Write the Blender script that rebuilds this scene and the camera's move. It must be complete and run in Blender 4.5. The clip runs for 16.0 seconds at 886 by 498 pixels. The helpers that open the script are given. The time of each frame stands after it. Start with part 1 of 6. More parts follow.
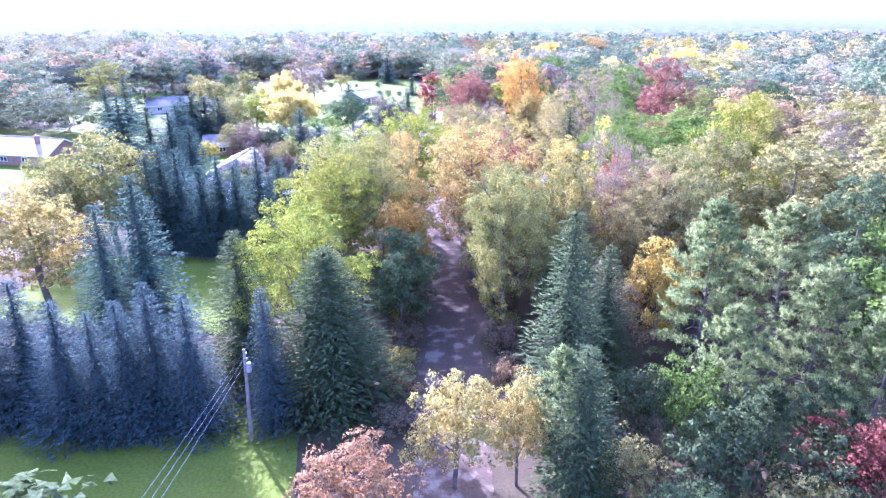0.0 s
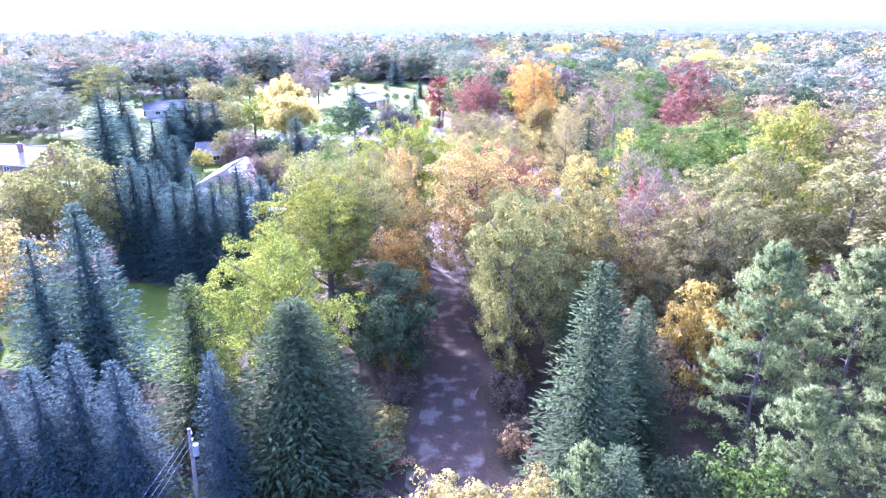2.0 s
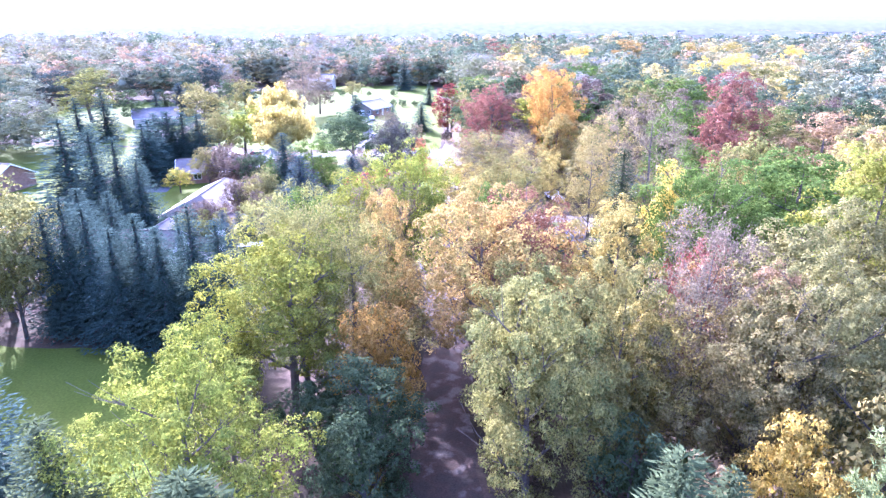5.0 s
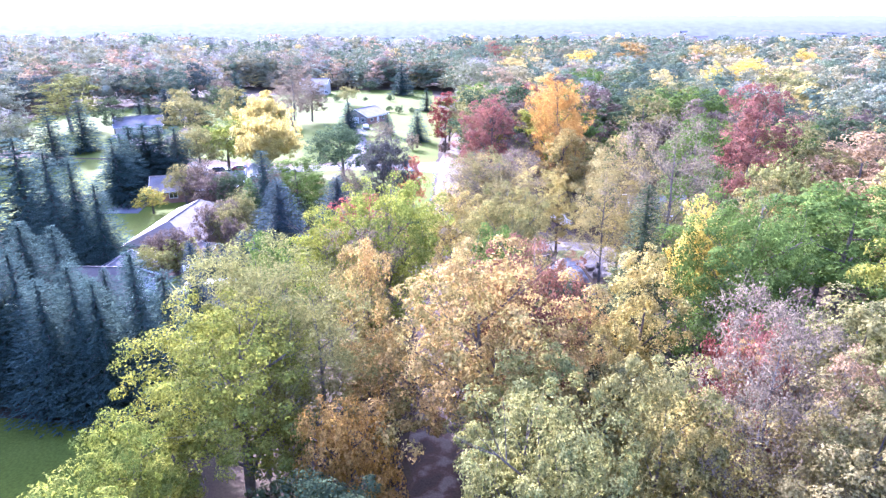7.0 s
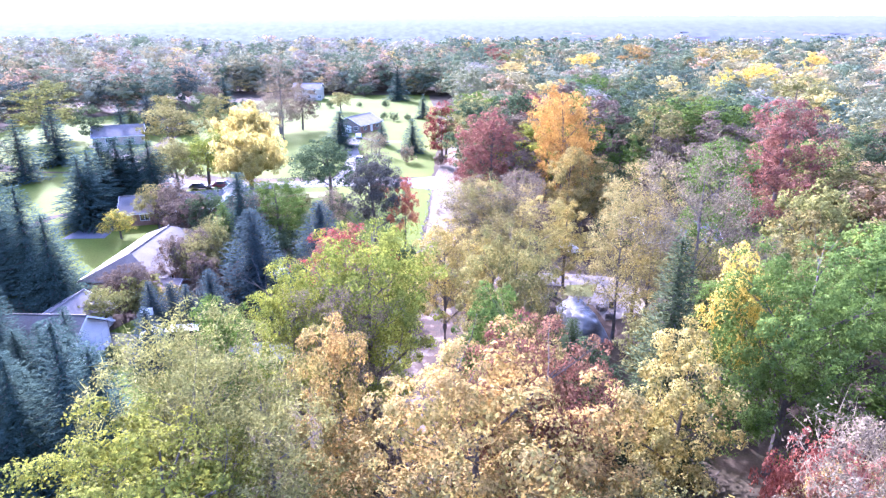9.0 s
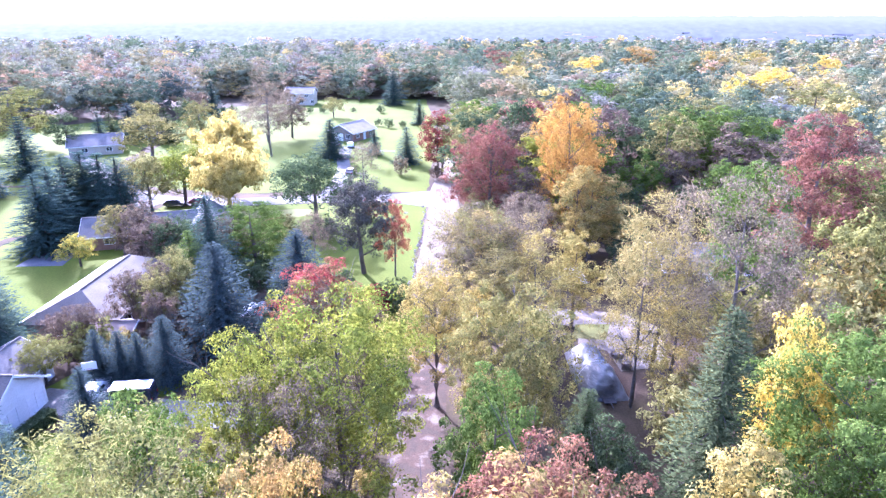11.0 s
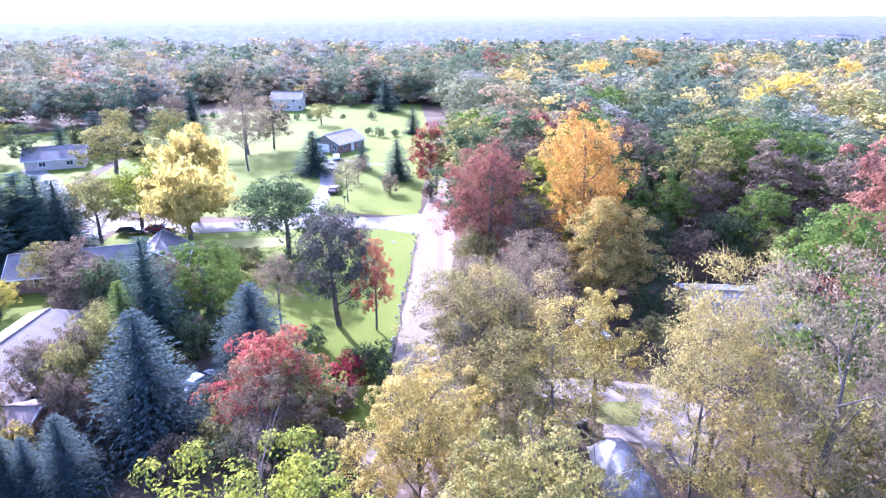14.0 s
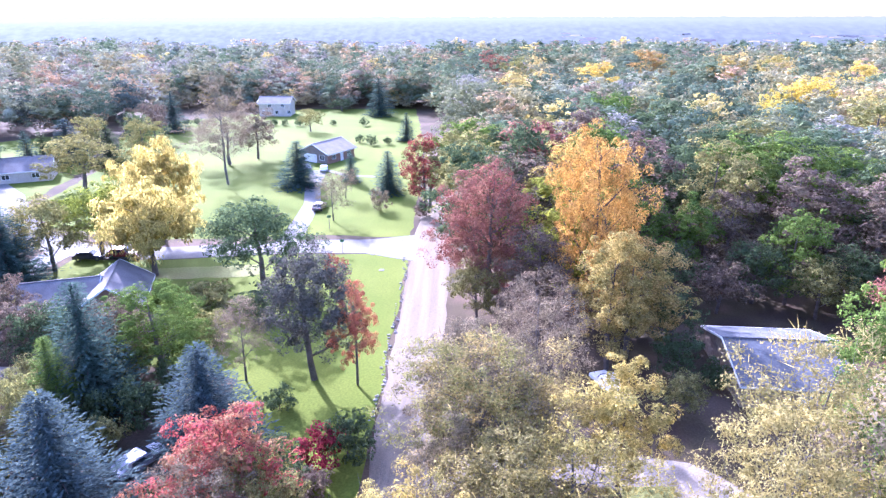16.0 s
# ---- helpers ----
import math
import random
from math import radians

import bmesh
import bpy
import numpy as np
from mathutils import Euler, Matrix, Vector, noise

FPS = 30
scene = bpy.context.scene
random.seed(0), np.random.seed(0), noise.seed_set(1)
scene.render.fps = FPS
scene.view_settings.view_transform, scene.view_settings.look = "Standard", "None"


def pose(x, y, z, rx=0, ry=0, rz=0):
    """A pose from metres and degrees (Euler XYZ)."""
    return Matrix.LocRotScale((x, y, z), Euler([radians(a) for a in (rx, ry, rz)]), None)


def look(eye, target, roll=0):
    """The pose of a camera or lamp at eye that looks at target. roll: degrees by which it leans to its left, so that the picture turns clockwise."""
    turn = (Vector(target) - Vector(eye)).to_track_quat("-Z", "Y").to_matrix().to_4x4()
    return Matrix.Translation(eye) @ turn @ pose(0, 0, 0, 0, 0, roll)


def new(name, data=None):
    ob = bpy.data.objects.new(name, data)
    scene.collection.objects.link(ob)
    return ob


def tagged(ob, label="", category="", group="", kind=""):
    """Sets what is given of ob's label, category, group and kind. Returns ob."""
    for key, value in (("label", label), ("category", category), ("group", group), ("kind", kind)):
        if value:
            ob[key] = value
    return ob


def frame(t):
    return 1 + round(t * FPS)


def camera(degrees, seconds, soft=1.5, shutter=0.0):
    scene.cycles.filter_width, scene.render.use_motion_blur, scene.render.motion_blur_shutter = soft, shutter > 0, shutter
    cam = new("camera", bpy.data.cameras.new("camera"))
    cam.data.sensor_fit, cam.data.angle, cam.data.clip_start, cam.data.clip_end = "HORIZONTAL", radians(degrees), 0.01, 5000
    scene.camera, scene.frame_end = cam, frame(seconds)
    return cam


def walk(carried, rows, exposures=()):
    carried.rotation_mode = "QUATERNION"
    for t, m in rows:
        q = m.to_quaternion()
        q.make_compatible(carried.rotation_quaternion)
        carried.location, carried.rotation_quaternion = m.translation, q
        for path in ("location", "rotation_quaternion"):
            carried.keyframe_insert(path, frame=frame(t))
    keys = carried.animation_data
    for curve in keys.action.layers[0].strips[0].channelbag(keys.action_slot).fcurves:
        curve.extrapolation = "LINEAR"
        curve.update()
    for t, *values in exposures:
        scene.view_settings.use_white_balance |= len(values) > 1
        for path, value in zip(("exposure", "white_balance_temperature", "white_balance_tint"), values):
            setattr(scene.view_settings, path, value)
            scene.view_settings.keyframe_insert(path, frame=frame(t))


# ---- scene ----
cam = camera(70.3, 16.0, soft=1.35)
METRES, EYE, TILT, LEAN, TURN = 90.0, 33.2, -20.5, 0.0, 0.0
ROWS = [
    (0.0, 0.0, 0.0, 0.0, 0.0, 0.0, -0.0),
    (0.5, 0.0028, 0.026, 0.0098, 0.05, 0.0, 0.0),
    (1.0, 0.0059, 0.0525, 0.0195, 0.08, 0.02, -0.0),
    (1.5, 0.0094, 0.0798, 0.0296, 0.51, 0.04, -0.16),
    (2.0, 0.0124, 0.108, 0.04, 1.0, 0.04, -0.36),
    (2.5, 0.0154, 0.1365, 0.0513, 1.39, 0.04, -0.5),
    (3.0, 0.0181, 0.1662, 0.0629, 1.74, 0.05, -0.66),
    (3.5, 0.0204, 0.1965, 0.0752, 1.92, 0.04, -0.72),
    (6.0, 0.028, 0.341, 0.1389, 2.23, 0.0, -0.8),
    (6.5, 0.029, 0.3695, 0.153, 2.21, -0.01, -0.82),
    (7.0, 0.03, 0.3984, 0.1669, 2.22, -0.0, -0.79),
    (7.5, 0.0309, 0.427, 0.1804, 2.21, 0.02, -0.81),
    (8.0, 0.0316, 0.4547, 0.1936, 2.18, 0.03, -0.79),
    (8.5, 0.032, 0.4818, 0.2072, 2.16, 0.0, -0.77),
    (9.0, 0.0324, 0.5095, 0.2208, 2.13, -0.02, -0.77),
    (11.5, 0.038, 0.6525, 0.2791, 2.09, 0.02, -0.71),
    (12.0, 0.0389, 0.6805, 0.2896, 2.06, 0.01, -0.71),
    (12.5, 0.0395, 0.7094, 0.3003, 2.04, 0.03, -0.7),
    (13.0, 0.0398, 0.7391, 0.311, 2.01, 0.03, -0.71),
    (13.5, 0.0396, 0.7693, 0.3221, 1.99, 0.04, -0.68),
    (14.0, 0.0394, 0.7998, 0.3331, 1.94, 0.04, -0.66),
    (14.5, 0.0396, 0.8301, 0.3442, 1.89, 0.05, -0.65),
    (15.0, 0.0395, 0.8603, 0.3551, 1.83, 0.06, -0.65),
    (15.5, 0.0401, 0.891, 0.3674, 1.77, 0.06, -0.6),
    (16.0, 0.0412, 0.9221, 0.3813, 1.72, 0.06, -0.58),
]
walk(cam, [(t, pose(0, 0, EYE, TILT, LEAN, TURN) @ pose(METRES * x, METRES * y, METRES * z, 90 + pitch, roll, yaw)) for t, x, y, z, yaw, pitch, roll in ROWS],
     exposures=[(0.0, 3.05, 4660, 49), (3.5, 3.08, 4720, 50), (7.0, 2.86, 4820, 48), (12.0, 2.69, 4880, 44), (16.0, 2.56, 4890, 43)])

# ---- world, sun ----
SUN_AZ, SUN_EL = -33.0, 29.0   # degrees; azimuth from +y, minus is towards -x
world = bpy.data.worlds.new("sky")
scene.world = world
world.use_nodes = True
wn = world.node_tree
sky = wn.nodes.new("ShaderNodeTexSky")
sky.sky_type, sky.sun_disc = "NISHITA", False
sky.sun_elevation, sky.sun_rotation = radians(SUN_EL), radians(SUN_AZ % 360)
sky.dust_density, sky.air_density, sky.ozone_density = 2.5, 1.0, 1.0
wn.links.new(sky.outputs[0], wn.nodes["Background"].inputs[0])
wn.nodes["Background"].inputs[1].default_value = 0.15
sun = new("sun", bpy.data.lights.new("sun", "SUN"))
sun.data.energy, sun.data.angle, sun.data.color = 3.75, radians(0.6), (1.0, 0.95, 0.865)
_d = Vector((math.sin(radians(SUN_AZ)) * math.cos(radians(SUN_EL)), math.cos(radians(SUN_AZ)) * math.cos(radians(SUN_EL)), math.sin(radians(SUN_EL))))
sun.matrix_world = look(_d * 300, (0, 0, 0))


# ---- materials ----
def nodes_of(name):
    m = bpy.data.materials.new(name)
    m.use_nodes = True
    return m, m.node_tree.nodes, m.node_tree.links, m.node_tree.nodes["Principled BSDF"]


def rgba(c):
    return (c[0], c[1], c[2], 1.0)


def mix_colour(nt, fac, a, b, blend="MIX"):
    n = nt.new("ShaderNodeMix")
    n.data_type, n.blend_type = "RGBA", blend
    if isinstance(fac, (int, float)):
        n.inputs[0].default_value = fac
    return n


def muted(c, k):
    """A tint drawn towards grey and brightened; far woods get more, as painted haze."""
    m = .3 * c[0] + .5 * c[1] + .2 * c[2]
    return tuple((v + (m * f - v) * k) * 1.18 for v, f in zip(c, (1.0, 1.0, 1.06)))


def foliage(name, c1, c2, c3, light=0.36, rough=0.8, sheen=0.0, shine=0.0, patch=0.42, vary=0.1, dull=0.06, relief=0.0):
    """Leaves of three tints that change leaf by leaf, in patches of a crown, and a little from tree to tree."""
    c1, c2, c3 = muted(c1, dull), muted(c2, dull), muted(c3, dull)
    m, nt, lk, bsdf = nodes_of(name)
    geo = nt.new("ShaderNodeNewGeometry")
    info = nt.new("ShaderNodeObjectInfo")
    tex = nt.new("ShaderNodeTexCoord")
    spot = nt.new("ShaderNodeTexNoise")
    spot.inputs["Scale"].default_value, spot.inputs["Detail"].default_value = patch, 3.0
    lk.new(tex.outputs["Object"], spot.inputs["Vector"])
    ramp = nt.new("ShaderNodeValToRGB")
    ramp.color_ramp.elements[0].position, ramp.color_ramp.elements[1].position = 0.40, 0.62
    lk.new(spot.outputs["Fac"], ramp.inputs["Fac"])
    a = mix_colour(nt, 0, c1, c2)
    a.inputs[6].default_value, a.inputs[7].default_value = rgba(c1), rgba(c2)
    lk.new(ramp.outputs["Color"], a.inputs[0])
    b = mix_colour(nt, 0, c1, c3)
    b.inputs[7].default_value = rgba(c3)
    lk.new(a.outputs[2], b.inputs[6])
    power = nt.new("ShaderNodeMath")
    power.operation, power.inputs[1].default_value = "MULTIPLY", 0.42
    lk.new(geo.outputs["Random Per Island"], power.inputs[0])
    lk.new(power.outputs[0], b.inputs[0])
    hsv = nt.new("ShaderNodeHueSaturation")
    grain, speck = nt.new("ShaderNodeTexNoise"), nt.new("ShaderNodeMapRange")
    grain.inputs["Scale"].default_value, grain.inputs["Detail"].default_value = 5.5, 2.0
    lk.new(tex.outputs["Object"], grain.inputs["Vector"])
    for i, v in enumerate((.36, .64, .62, 1.3)):
        speck.inputs[i + 1].default_value = v
    lk.new(grain.outputs["Fac"], speck.inputs[0])
    toned = mix_colour(nt, 1.0, None, None, "MULTIPLY")
    lk.new(b.outputs[2], toned.inputs[6])
    lk.new(speck.outputs[0], toned.inputs[7])
    lk.new(toned.outputs[2], hsv.inputs["Color"])
    for socket, span, mid, source in (("Hue", 0.008, 0.5, info.outputs["Random"]), ("Value", vary * 2, 1.0, geo.outputs["Random Per Island"])):
        r = nt.new("ShaderNodeMapRange")
        r.inputs[3].default_value, r.inputs[4].default_value = mid - span, mid + span
        lk.new(source, r.inputs[0])
        lk.new(r.outputs[0], hsv.inputs[socket])
    lk.new(hsv.outputs[0], bsdf.inputs["Base Color"])
    if relief:
        rough_leaves, lumps = nt.new("ShaderNodeTexNoise"), nt.new("ShaderNodeBump")
        rough_leaves.inputs["Scale"].default_value, rough_leaves.inputs["Detail"].default_value = .55, 4.0
        lk.new(tex.outputs["Object"], rough_leaves.inputs["Vector"])
        lumps.inputs["Strength"].default_value, lumps.inputs["Distance"].default_value = relief, 1.2
        lk.new(rough_leaves.outputs["Fac"], lumps.inputs["Height"])
        lk.new(lumps.outputs[0], bsdf.inputs["Normal"])
    bsdf.inputs["Roughness"].default_value = rough
    bsdf.inputs["Specular IOR Level"].default_value = shine
    bsdf.inputs["Sheen Weight"].default_value = sheen
    bsdf.inputs["Sheen Tint"].default_value = (.80, .90, 1.0, 1)
    trans = nt.new("ShaderNodeBsdfTranslucent")
    through_leaf = nt.new("ShaderNodeHueSaturation")
    through_leaf.inputs["Value"].default_value, through_leaf.inputs["Saturation"].default_value = 1.5, 1.08
    lk.new(hsv.outputs[0], through_leaf.inputs["Color"])
    lk.new(through_leaf.outputs[0], trans.inputs[0])
    both = nt.new("ShaderNodeMixShader")
    both.inputs[0].default_value = light
    lk.new(bsdf.outputs[0], both.inputs[1])
    lk.new(trans.outputs[0], both.inputs[2])
    lk.new(both.outputs[0], nt["Material Output"].inputs["Surface"])
    return m


def surface(name, base, other, scale, rough=0.8, bump=0.15, fine=8.0, metal=0.0, spread=(0.35, 0.65), third=None, coords="Object", stretch=None):
    """A plain solid surface: two tints in large patches, a fine grain and a little relief."""
    m, nt, lk, bsdf = nodes_of(name)
    tex = nt.new("ShaderNodeTexCoord")
    big, small = nt.new("ShaderNodeTexNoise"), nt.new("ShaderNodeTexNoise")
    big.inputs["Scale"].default_value, big.inputs["Detail"].default_value = scale, 6.0
    small.inputs["Scale"].default_value, small.inputs["Detail"].default_value = scale * fine, 5.0
    for n in (big, small):
        lk.new(tex.outputs[coords], n.inputs["Vector"])
    if stretch:
        pull = nt.new("ShaderNodeMapping")
        pull.inputs["Scale"].default_value = stretch
        lk.new(tex.outputs[coords], pull.inputs["Vector"])
        lk.new(pull.outputs[0], big.inputs["Vector"])
    ramp = nt.new("ShaderNodeValToRGB")
    ramp.color_ramp.elements[0].position, ramp.color_ramp.elements[1].position = spread
    ramp.color_ramp.elements[0].color, ramp.color_ramp.elements[1].color = rgba(base), rgba(other)
    if third:
        e = ramp.color_ramp.elements.new(0.5 * (spread[0] + spread[1]))
        e.color = rgba(third)
    lk.new(big.outputs["Fac"], ramp.inputs["Fac"])
    grain = mix_colour(nt, 0.5, None, None, "OVERLAY")
    grain.inputs[0].default_value = 0.55
    lk.new(ramp.outputs["Color"], grain.inputs[6])
    lk.new(small.outputs["Fac"], grain.inputs[7])
    lk.new(grain.outputs[2], bsdf.inputs["Base Color"])
    bsdf.inputs["Roughness"].default_value, bsdf.inputs["Metallic"].default_value = rough, metal
    if rough >= .9:
        bsdf.inputs["Specular IOR Level"].default_value = .1
    relief = nt.new("ShaderNodeBump")
    relief.inputs["Strength"].default_value = bump
    lk.new(small.outputs["Fac"], relief.inputs["Height"])
    lk.new(relief.outputs[0], bsdf.inputs["Normal"])
    return m


def glassy(name, colour):
    m, nt, lk, bsdf = nodes_of(name)
    bsdf.inputs["Base Color"].default_value = rgba(colour)
    bsdf.inputs["Roughness"].default_value = 0.05
    bsdf.inputs["Specular IOR Level"].default_value = 0.8
    return m


LEAF = {
    "gold": foliage("leaves_gold", (.31, .235, .055), (.21, .195, .055), (.34, .27, .09)),
    "russet": foliage("leaves_russet", (.23, .15, .075), (.27, .185, .08), (.31, .22, .12)),
    "orangebrown": foliage("leaves_orange_brown", (.32, .205, .058), (.215, .195, .053), (.33, .24, .085)),
    "green": foliage("leaves_green", (0.075, 0.121, 0.021), (0.099, 0.143, 0.024), (0.126, 0.165, 0.042)),
    "deep": foliage("leaves_deep_green", (.055, .08, .034), (.07, .098, .038), (.092, .115, .055), light=.34),
    "olive": foliage("leaves_olive", (.15, .15, .045), (.19, .172, .05), (.22, .20, .08)),
    "pale": foliage("leaves_pale_green", (0.157, 0.160, 0.041), (0.190, 0.179, 0.048), (0.209, 0.197, 0.071)),
    "lime": foliage("leaves_lime", (0.193, 0.198, 0.025), (0.130, 0.164, 0.025), (0.211, 0.212, 0.040), light=.4),
    "yellow": foliage("leaves_yellow", (.46, .33, .045), (.40, .32, .06), (.50, .39, .09)),
    "orange": foliage("leaves_orange", (.37, .215, .05), (.39, .24, .05), (.34, .185, .05)),
    "red": foliage("leaves_red", (.17, .035, .032), (.21, .07, .045), (.22, .095, .065)),
    "redolive": foliage("leaves_crimson_and_olive", (.34, .055, .06), (.20, .13, .055), (.22, .14, .075), patch=.55),
    "mixed": foliage("leaves_yellow_and_green", (.50, .40, .05), (.13, .17, .05), (.26, .26, .07), patch=.6),
    "crimson": foliage("leaves_dull_crimson", (0.157, 0.065, 0.042), (0.190, 0.110, 0.052), (0.199, 0.130, 0.072), patch=.35),
    "scarlet": foliage("leaves_scarlet", (.34, .10, .055), (.36, .15, .07), (.38, .2, .11)),
    "maroon": foliage("leaves_deep_crimson", (.17, .02, .035), (.13, .03, .03), (.2, .05, .05), light=.35),
    "faded": foliage("leaves_faded_orange_brown", (.25, .135, .06), (.21, .135, .065), (.27, .165, .085)),
    "scots": foliage("needles_grey_brown", (.07, .07, .052), (.085, .083, .06), (.11, .105, .08), light=.15),
    "pink": foliage("leaves_red_brown", (.185, .08, .055), (.215, .12, .062), (.19, .105, .08)),
    "grey": foliage("leaves_grey_brown", (.145, .112, .072), (.15, .128, .07), (.18, .148, .10)),
    "willow": foliage("leaves_straw_yellow", (.36, .28, .075), (.33, .275, .075), (.385, .30, .105), light=.6),
    "oak": foliage("leaves_golden_olive", (.195, .175, .043), (.13, .145, .04), (.235, .205, .07), patch=.45),
    "straw": foliage("leaves_yellow_olive", (.235, .19, .058), (.18, .165, .058), (.265, .215, .085)),
    "purple": foliage("leaves_purple_brown", (.11, .077, .058), (.13, .105, .064), (.16, .13, .088)),
    "blue": foliage("needles_blue_grey", (.036, .054, .05), (.045, .066, .06), (.07, .093, .083), light=.1, rough=.75, shine=0),
    "spruce": foliage("needles_dark_green", (.038, .066, .048), (.048, .078, .056), (.066, .094, .07), light=.1, rough=.75, shine=0),
    "fir": foliage("needles_grey_green", (0.043, 0.059, 0.023), (0.052, 0.070, 0.026), (0.078, 0.095, 0.042), light=.1, rough=.75, shine=0),
    "pine": foliage("needles_soft_green", (0.133, 0.168, 0.055), (0.159, 0.189, 0.061), (0.215, 0.237, 0.100), light=.35, rough=.7, shine=0),
}
BARK = surface("bark", (.09, .075, .065), (.16, .135, .115), 1.2, .95, .5, 10)
BARK_GREY = surface("bark_grey", (.095, .085, .075), (.16, .145, .13), 1.2, .95, .4, 10)
LITTER = surface("leaf_litter", (.06, .043, .032), (.12, .085, .058), .12, .95, .5, 40, third=(.075, .06, .034))
GRASS = surface("lawn_grass", (.095, .126, .014), (.132, .156, .022), .07, .95, .4, 60, third=(.11, .138, .017))
GRASS_DRY = surface("lawn_grass_dry", (.15, .17, .045), (.23, .21, .08), .08, .9, .4, 50)
GRAVEL = surface("gravel", (.155, .128, .092), (.21, .18, .136), .55, .9, .3, 16, stretch=(1.6, .06, 1))
DIRT = surface("packed_dirt", (.08, .062, .045), (.19, .16, .122), .55, .95, .6, 12, spread=(.42, .62), third=(.10, .068, .048))
SAND = surface("pale_sand", (.20, .17, .138), (.27, .235, .19), .5, .95, .3, 16)
CONCRETE = surface("concrete", (.165, .157, .138), (.215, .205, .18), .2, .9, .15, 30)
ASPHALT = surface("asphalt", (.10, .10, .11), (.15, .15, .16), .3, .85, .2, 40)
SHINGLE = surface("shingle_grey", (.115, .105, .10), (.165, .152, .145), .5, .85, .3, 16)
SHINGLE_TAN = surface("shingle_tan", (.125, .106, .09), (.17, .145, .122), .5, .85, .3, 16)
SHINGLE_BROWN = surface("shingle_brown", (0.228, 0.168, 0.144), (0.312, 0.240, 0.204), .5, .75, .3, 16)
METAL_ROOF = surface("galvanised_roof", (.075, .08, .086), (.118, .124, .13), .6, .85, .1, 8, metal=.1)
BRICK = surface("brick_wall", (.24, .14, .10), (.31, .19, .14), 1.5, .9, .3, 12)
SIDING = surface("white_siding", (.70, .70, .68), (.78, .78, .76), .6, .6, .1, 10)
SIDING_TAN = surface("tan_siding", (.42, .36, .29), (.50, .44, .36), .6, .7, .1, 10)
WOOD = surface("weathered_wood", (.16, .13, .11), (.26, .22, .19), 2, .85, .3, 10)
TRIM = surface("white_trim", (.78, .78, .77), (.84, .84, .83), 3, .5, .05, 6)
PANE = glassy("window_pane", (.03, .035, .04))
RUBBER = surface("tyre_rubber", (.02, .02, .02), (.035, .035, .035), 6, .8, .1)
CHROME = surface("bright_metal", (.6, .6, .6), (.7, .7, .7), 5, .25, .02, metal=1.0)
STONE = surface("field_stone", (.22, .205, .19), (.36, .34, .315), 1.5, .9, .4, 8)
BLACK = surface("black_plastic", (.03, .03, .035), (.06, .06, .065), 2, .5, .1)


def paint(name, c):
    m = surface(name, c, tuple(min(1, v * 1.15 + .01) for v in c), 2.0, .25, .01, 6)
    m.node_tree.nodes["Principled BSDF"].inputs["Coat Weight"].default_value = 0.6
    return m


# ---- mesh helpers ----
def mesh_from(name, verts, faces, mats, index=None, normals=None):
    me = bpy.data.meshes.new(name)
    verts, faces = np.asarray(verts, dtype=np.float32), np.asarray(faces, dtype=np.int32)
    k = faces.shape[1]
    me.vertices.add(len(verts))
    me.vertices.foreach_set("co", verts.ravel())
    me.loops.add(faces.size)
    me.loops.foreach_set("vertex_index", faces.ravel())
    me.polygons.add(len(faces))
    me.polygons.foreach_set("loop_start", np.arange(0, faces.size, k, dtype=np.int32))
    for m in mats:
        me.materials.append(m)
    if index is not None:
        me.polygons.foreach_set("material_index", np.asarray(index, dtype=np.int32))
    me.update(calc_edges=True)
    if normals is not None:
        me.polygons.foreach_set("use_smooth", np.ones(len(faces), dtype=bool))
        me.normals_split_custom_set_from_vertices(np.asarray(normals, dtype=np.float32).tolist())
    return me


def part(name, bm, material, parent, label=""):
    me = bpy.data.meshes.new(name)
    bm.to_mesh(me)
    bm.free()
    me.materials.append(material)
    ob = new(name, me)
    ob.parent = parent
    return tagged(ob, label)


def box(bm, x0, y0, z0, x1, y1, z1):
    v = [bm.verts.new(p) for p in ((x0, y0, z0), (x1, y0, z0), (x1, y1, z0), (x0, y1, z0), (x0, y0, z1), (x1, y0, z1), (x1, y1, z1), (x0, y1, z1))]
    for f in ((3, 2, 1, 0), (4, 5, 6, 7), (0, 1, 5, 4), (1, 2, 6, 5), (2, 3, 7, 6), (3, 0, 4, 7)):
        bm.faces.new([v[i] for i in f])
    return v


def slab(bm, corners, thick):
    """A sheet of that thickness under the given corners."""
    top = [bm.verts.new(c) for c in corners]
    low = [bm.verts.new((c[0], c[1], c[2] - thick)) for c in corners]
    bm.faces.new(top)
    bm.faces.new(low[::-1])
    n = len(top)
    for i in range(n):
        bm.faces.new((top[i], low[i], low[(i + 1) % n], top[(i + 1) % n]))


def tube(bm, pts, radii, sides=6):
    rings = []
    for i, (p, r) in enumerate(zip(pts, radii)):
        p = Vector(p)
        d = Vector(pts[min(i + 1, len(pts) - 1)]) - Vector(pts[max(i - 1, 0)])
        q = d.to_track_quat("Z", "Y")
        rings.append([bm.verts.new(p + q @ Vector((r * math.cos(2 * math.pi * k / sides), r * math.sin(2 * math.pi * k / sides), 0))) for k in range(sides)])
    for a, b in zip(rings, rings[1:]):
        for k in range(sides):
            bm.faces.new((a[k], a[(k + 1) % sides], b[(k + 1) % sides], b[k]))
    if sides > 3:
        bm.faces.new(rings[0][::-1])
        bm.faces.new(rings[-1])


def unit(v):
    return v / np.maximum(np.linalg.norm(v, axis=-1, keepdims=True), 1e-6)


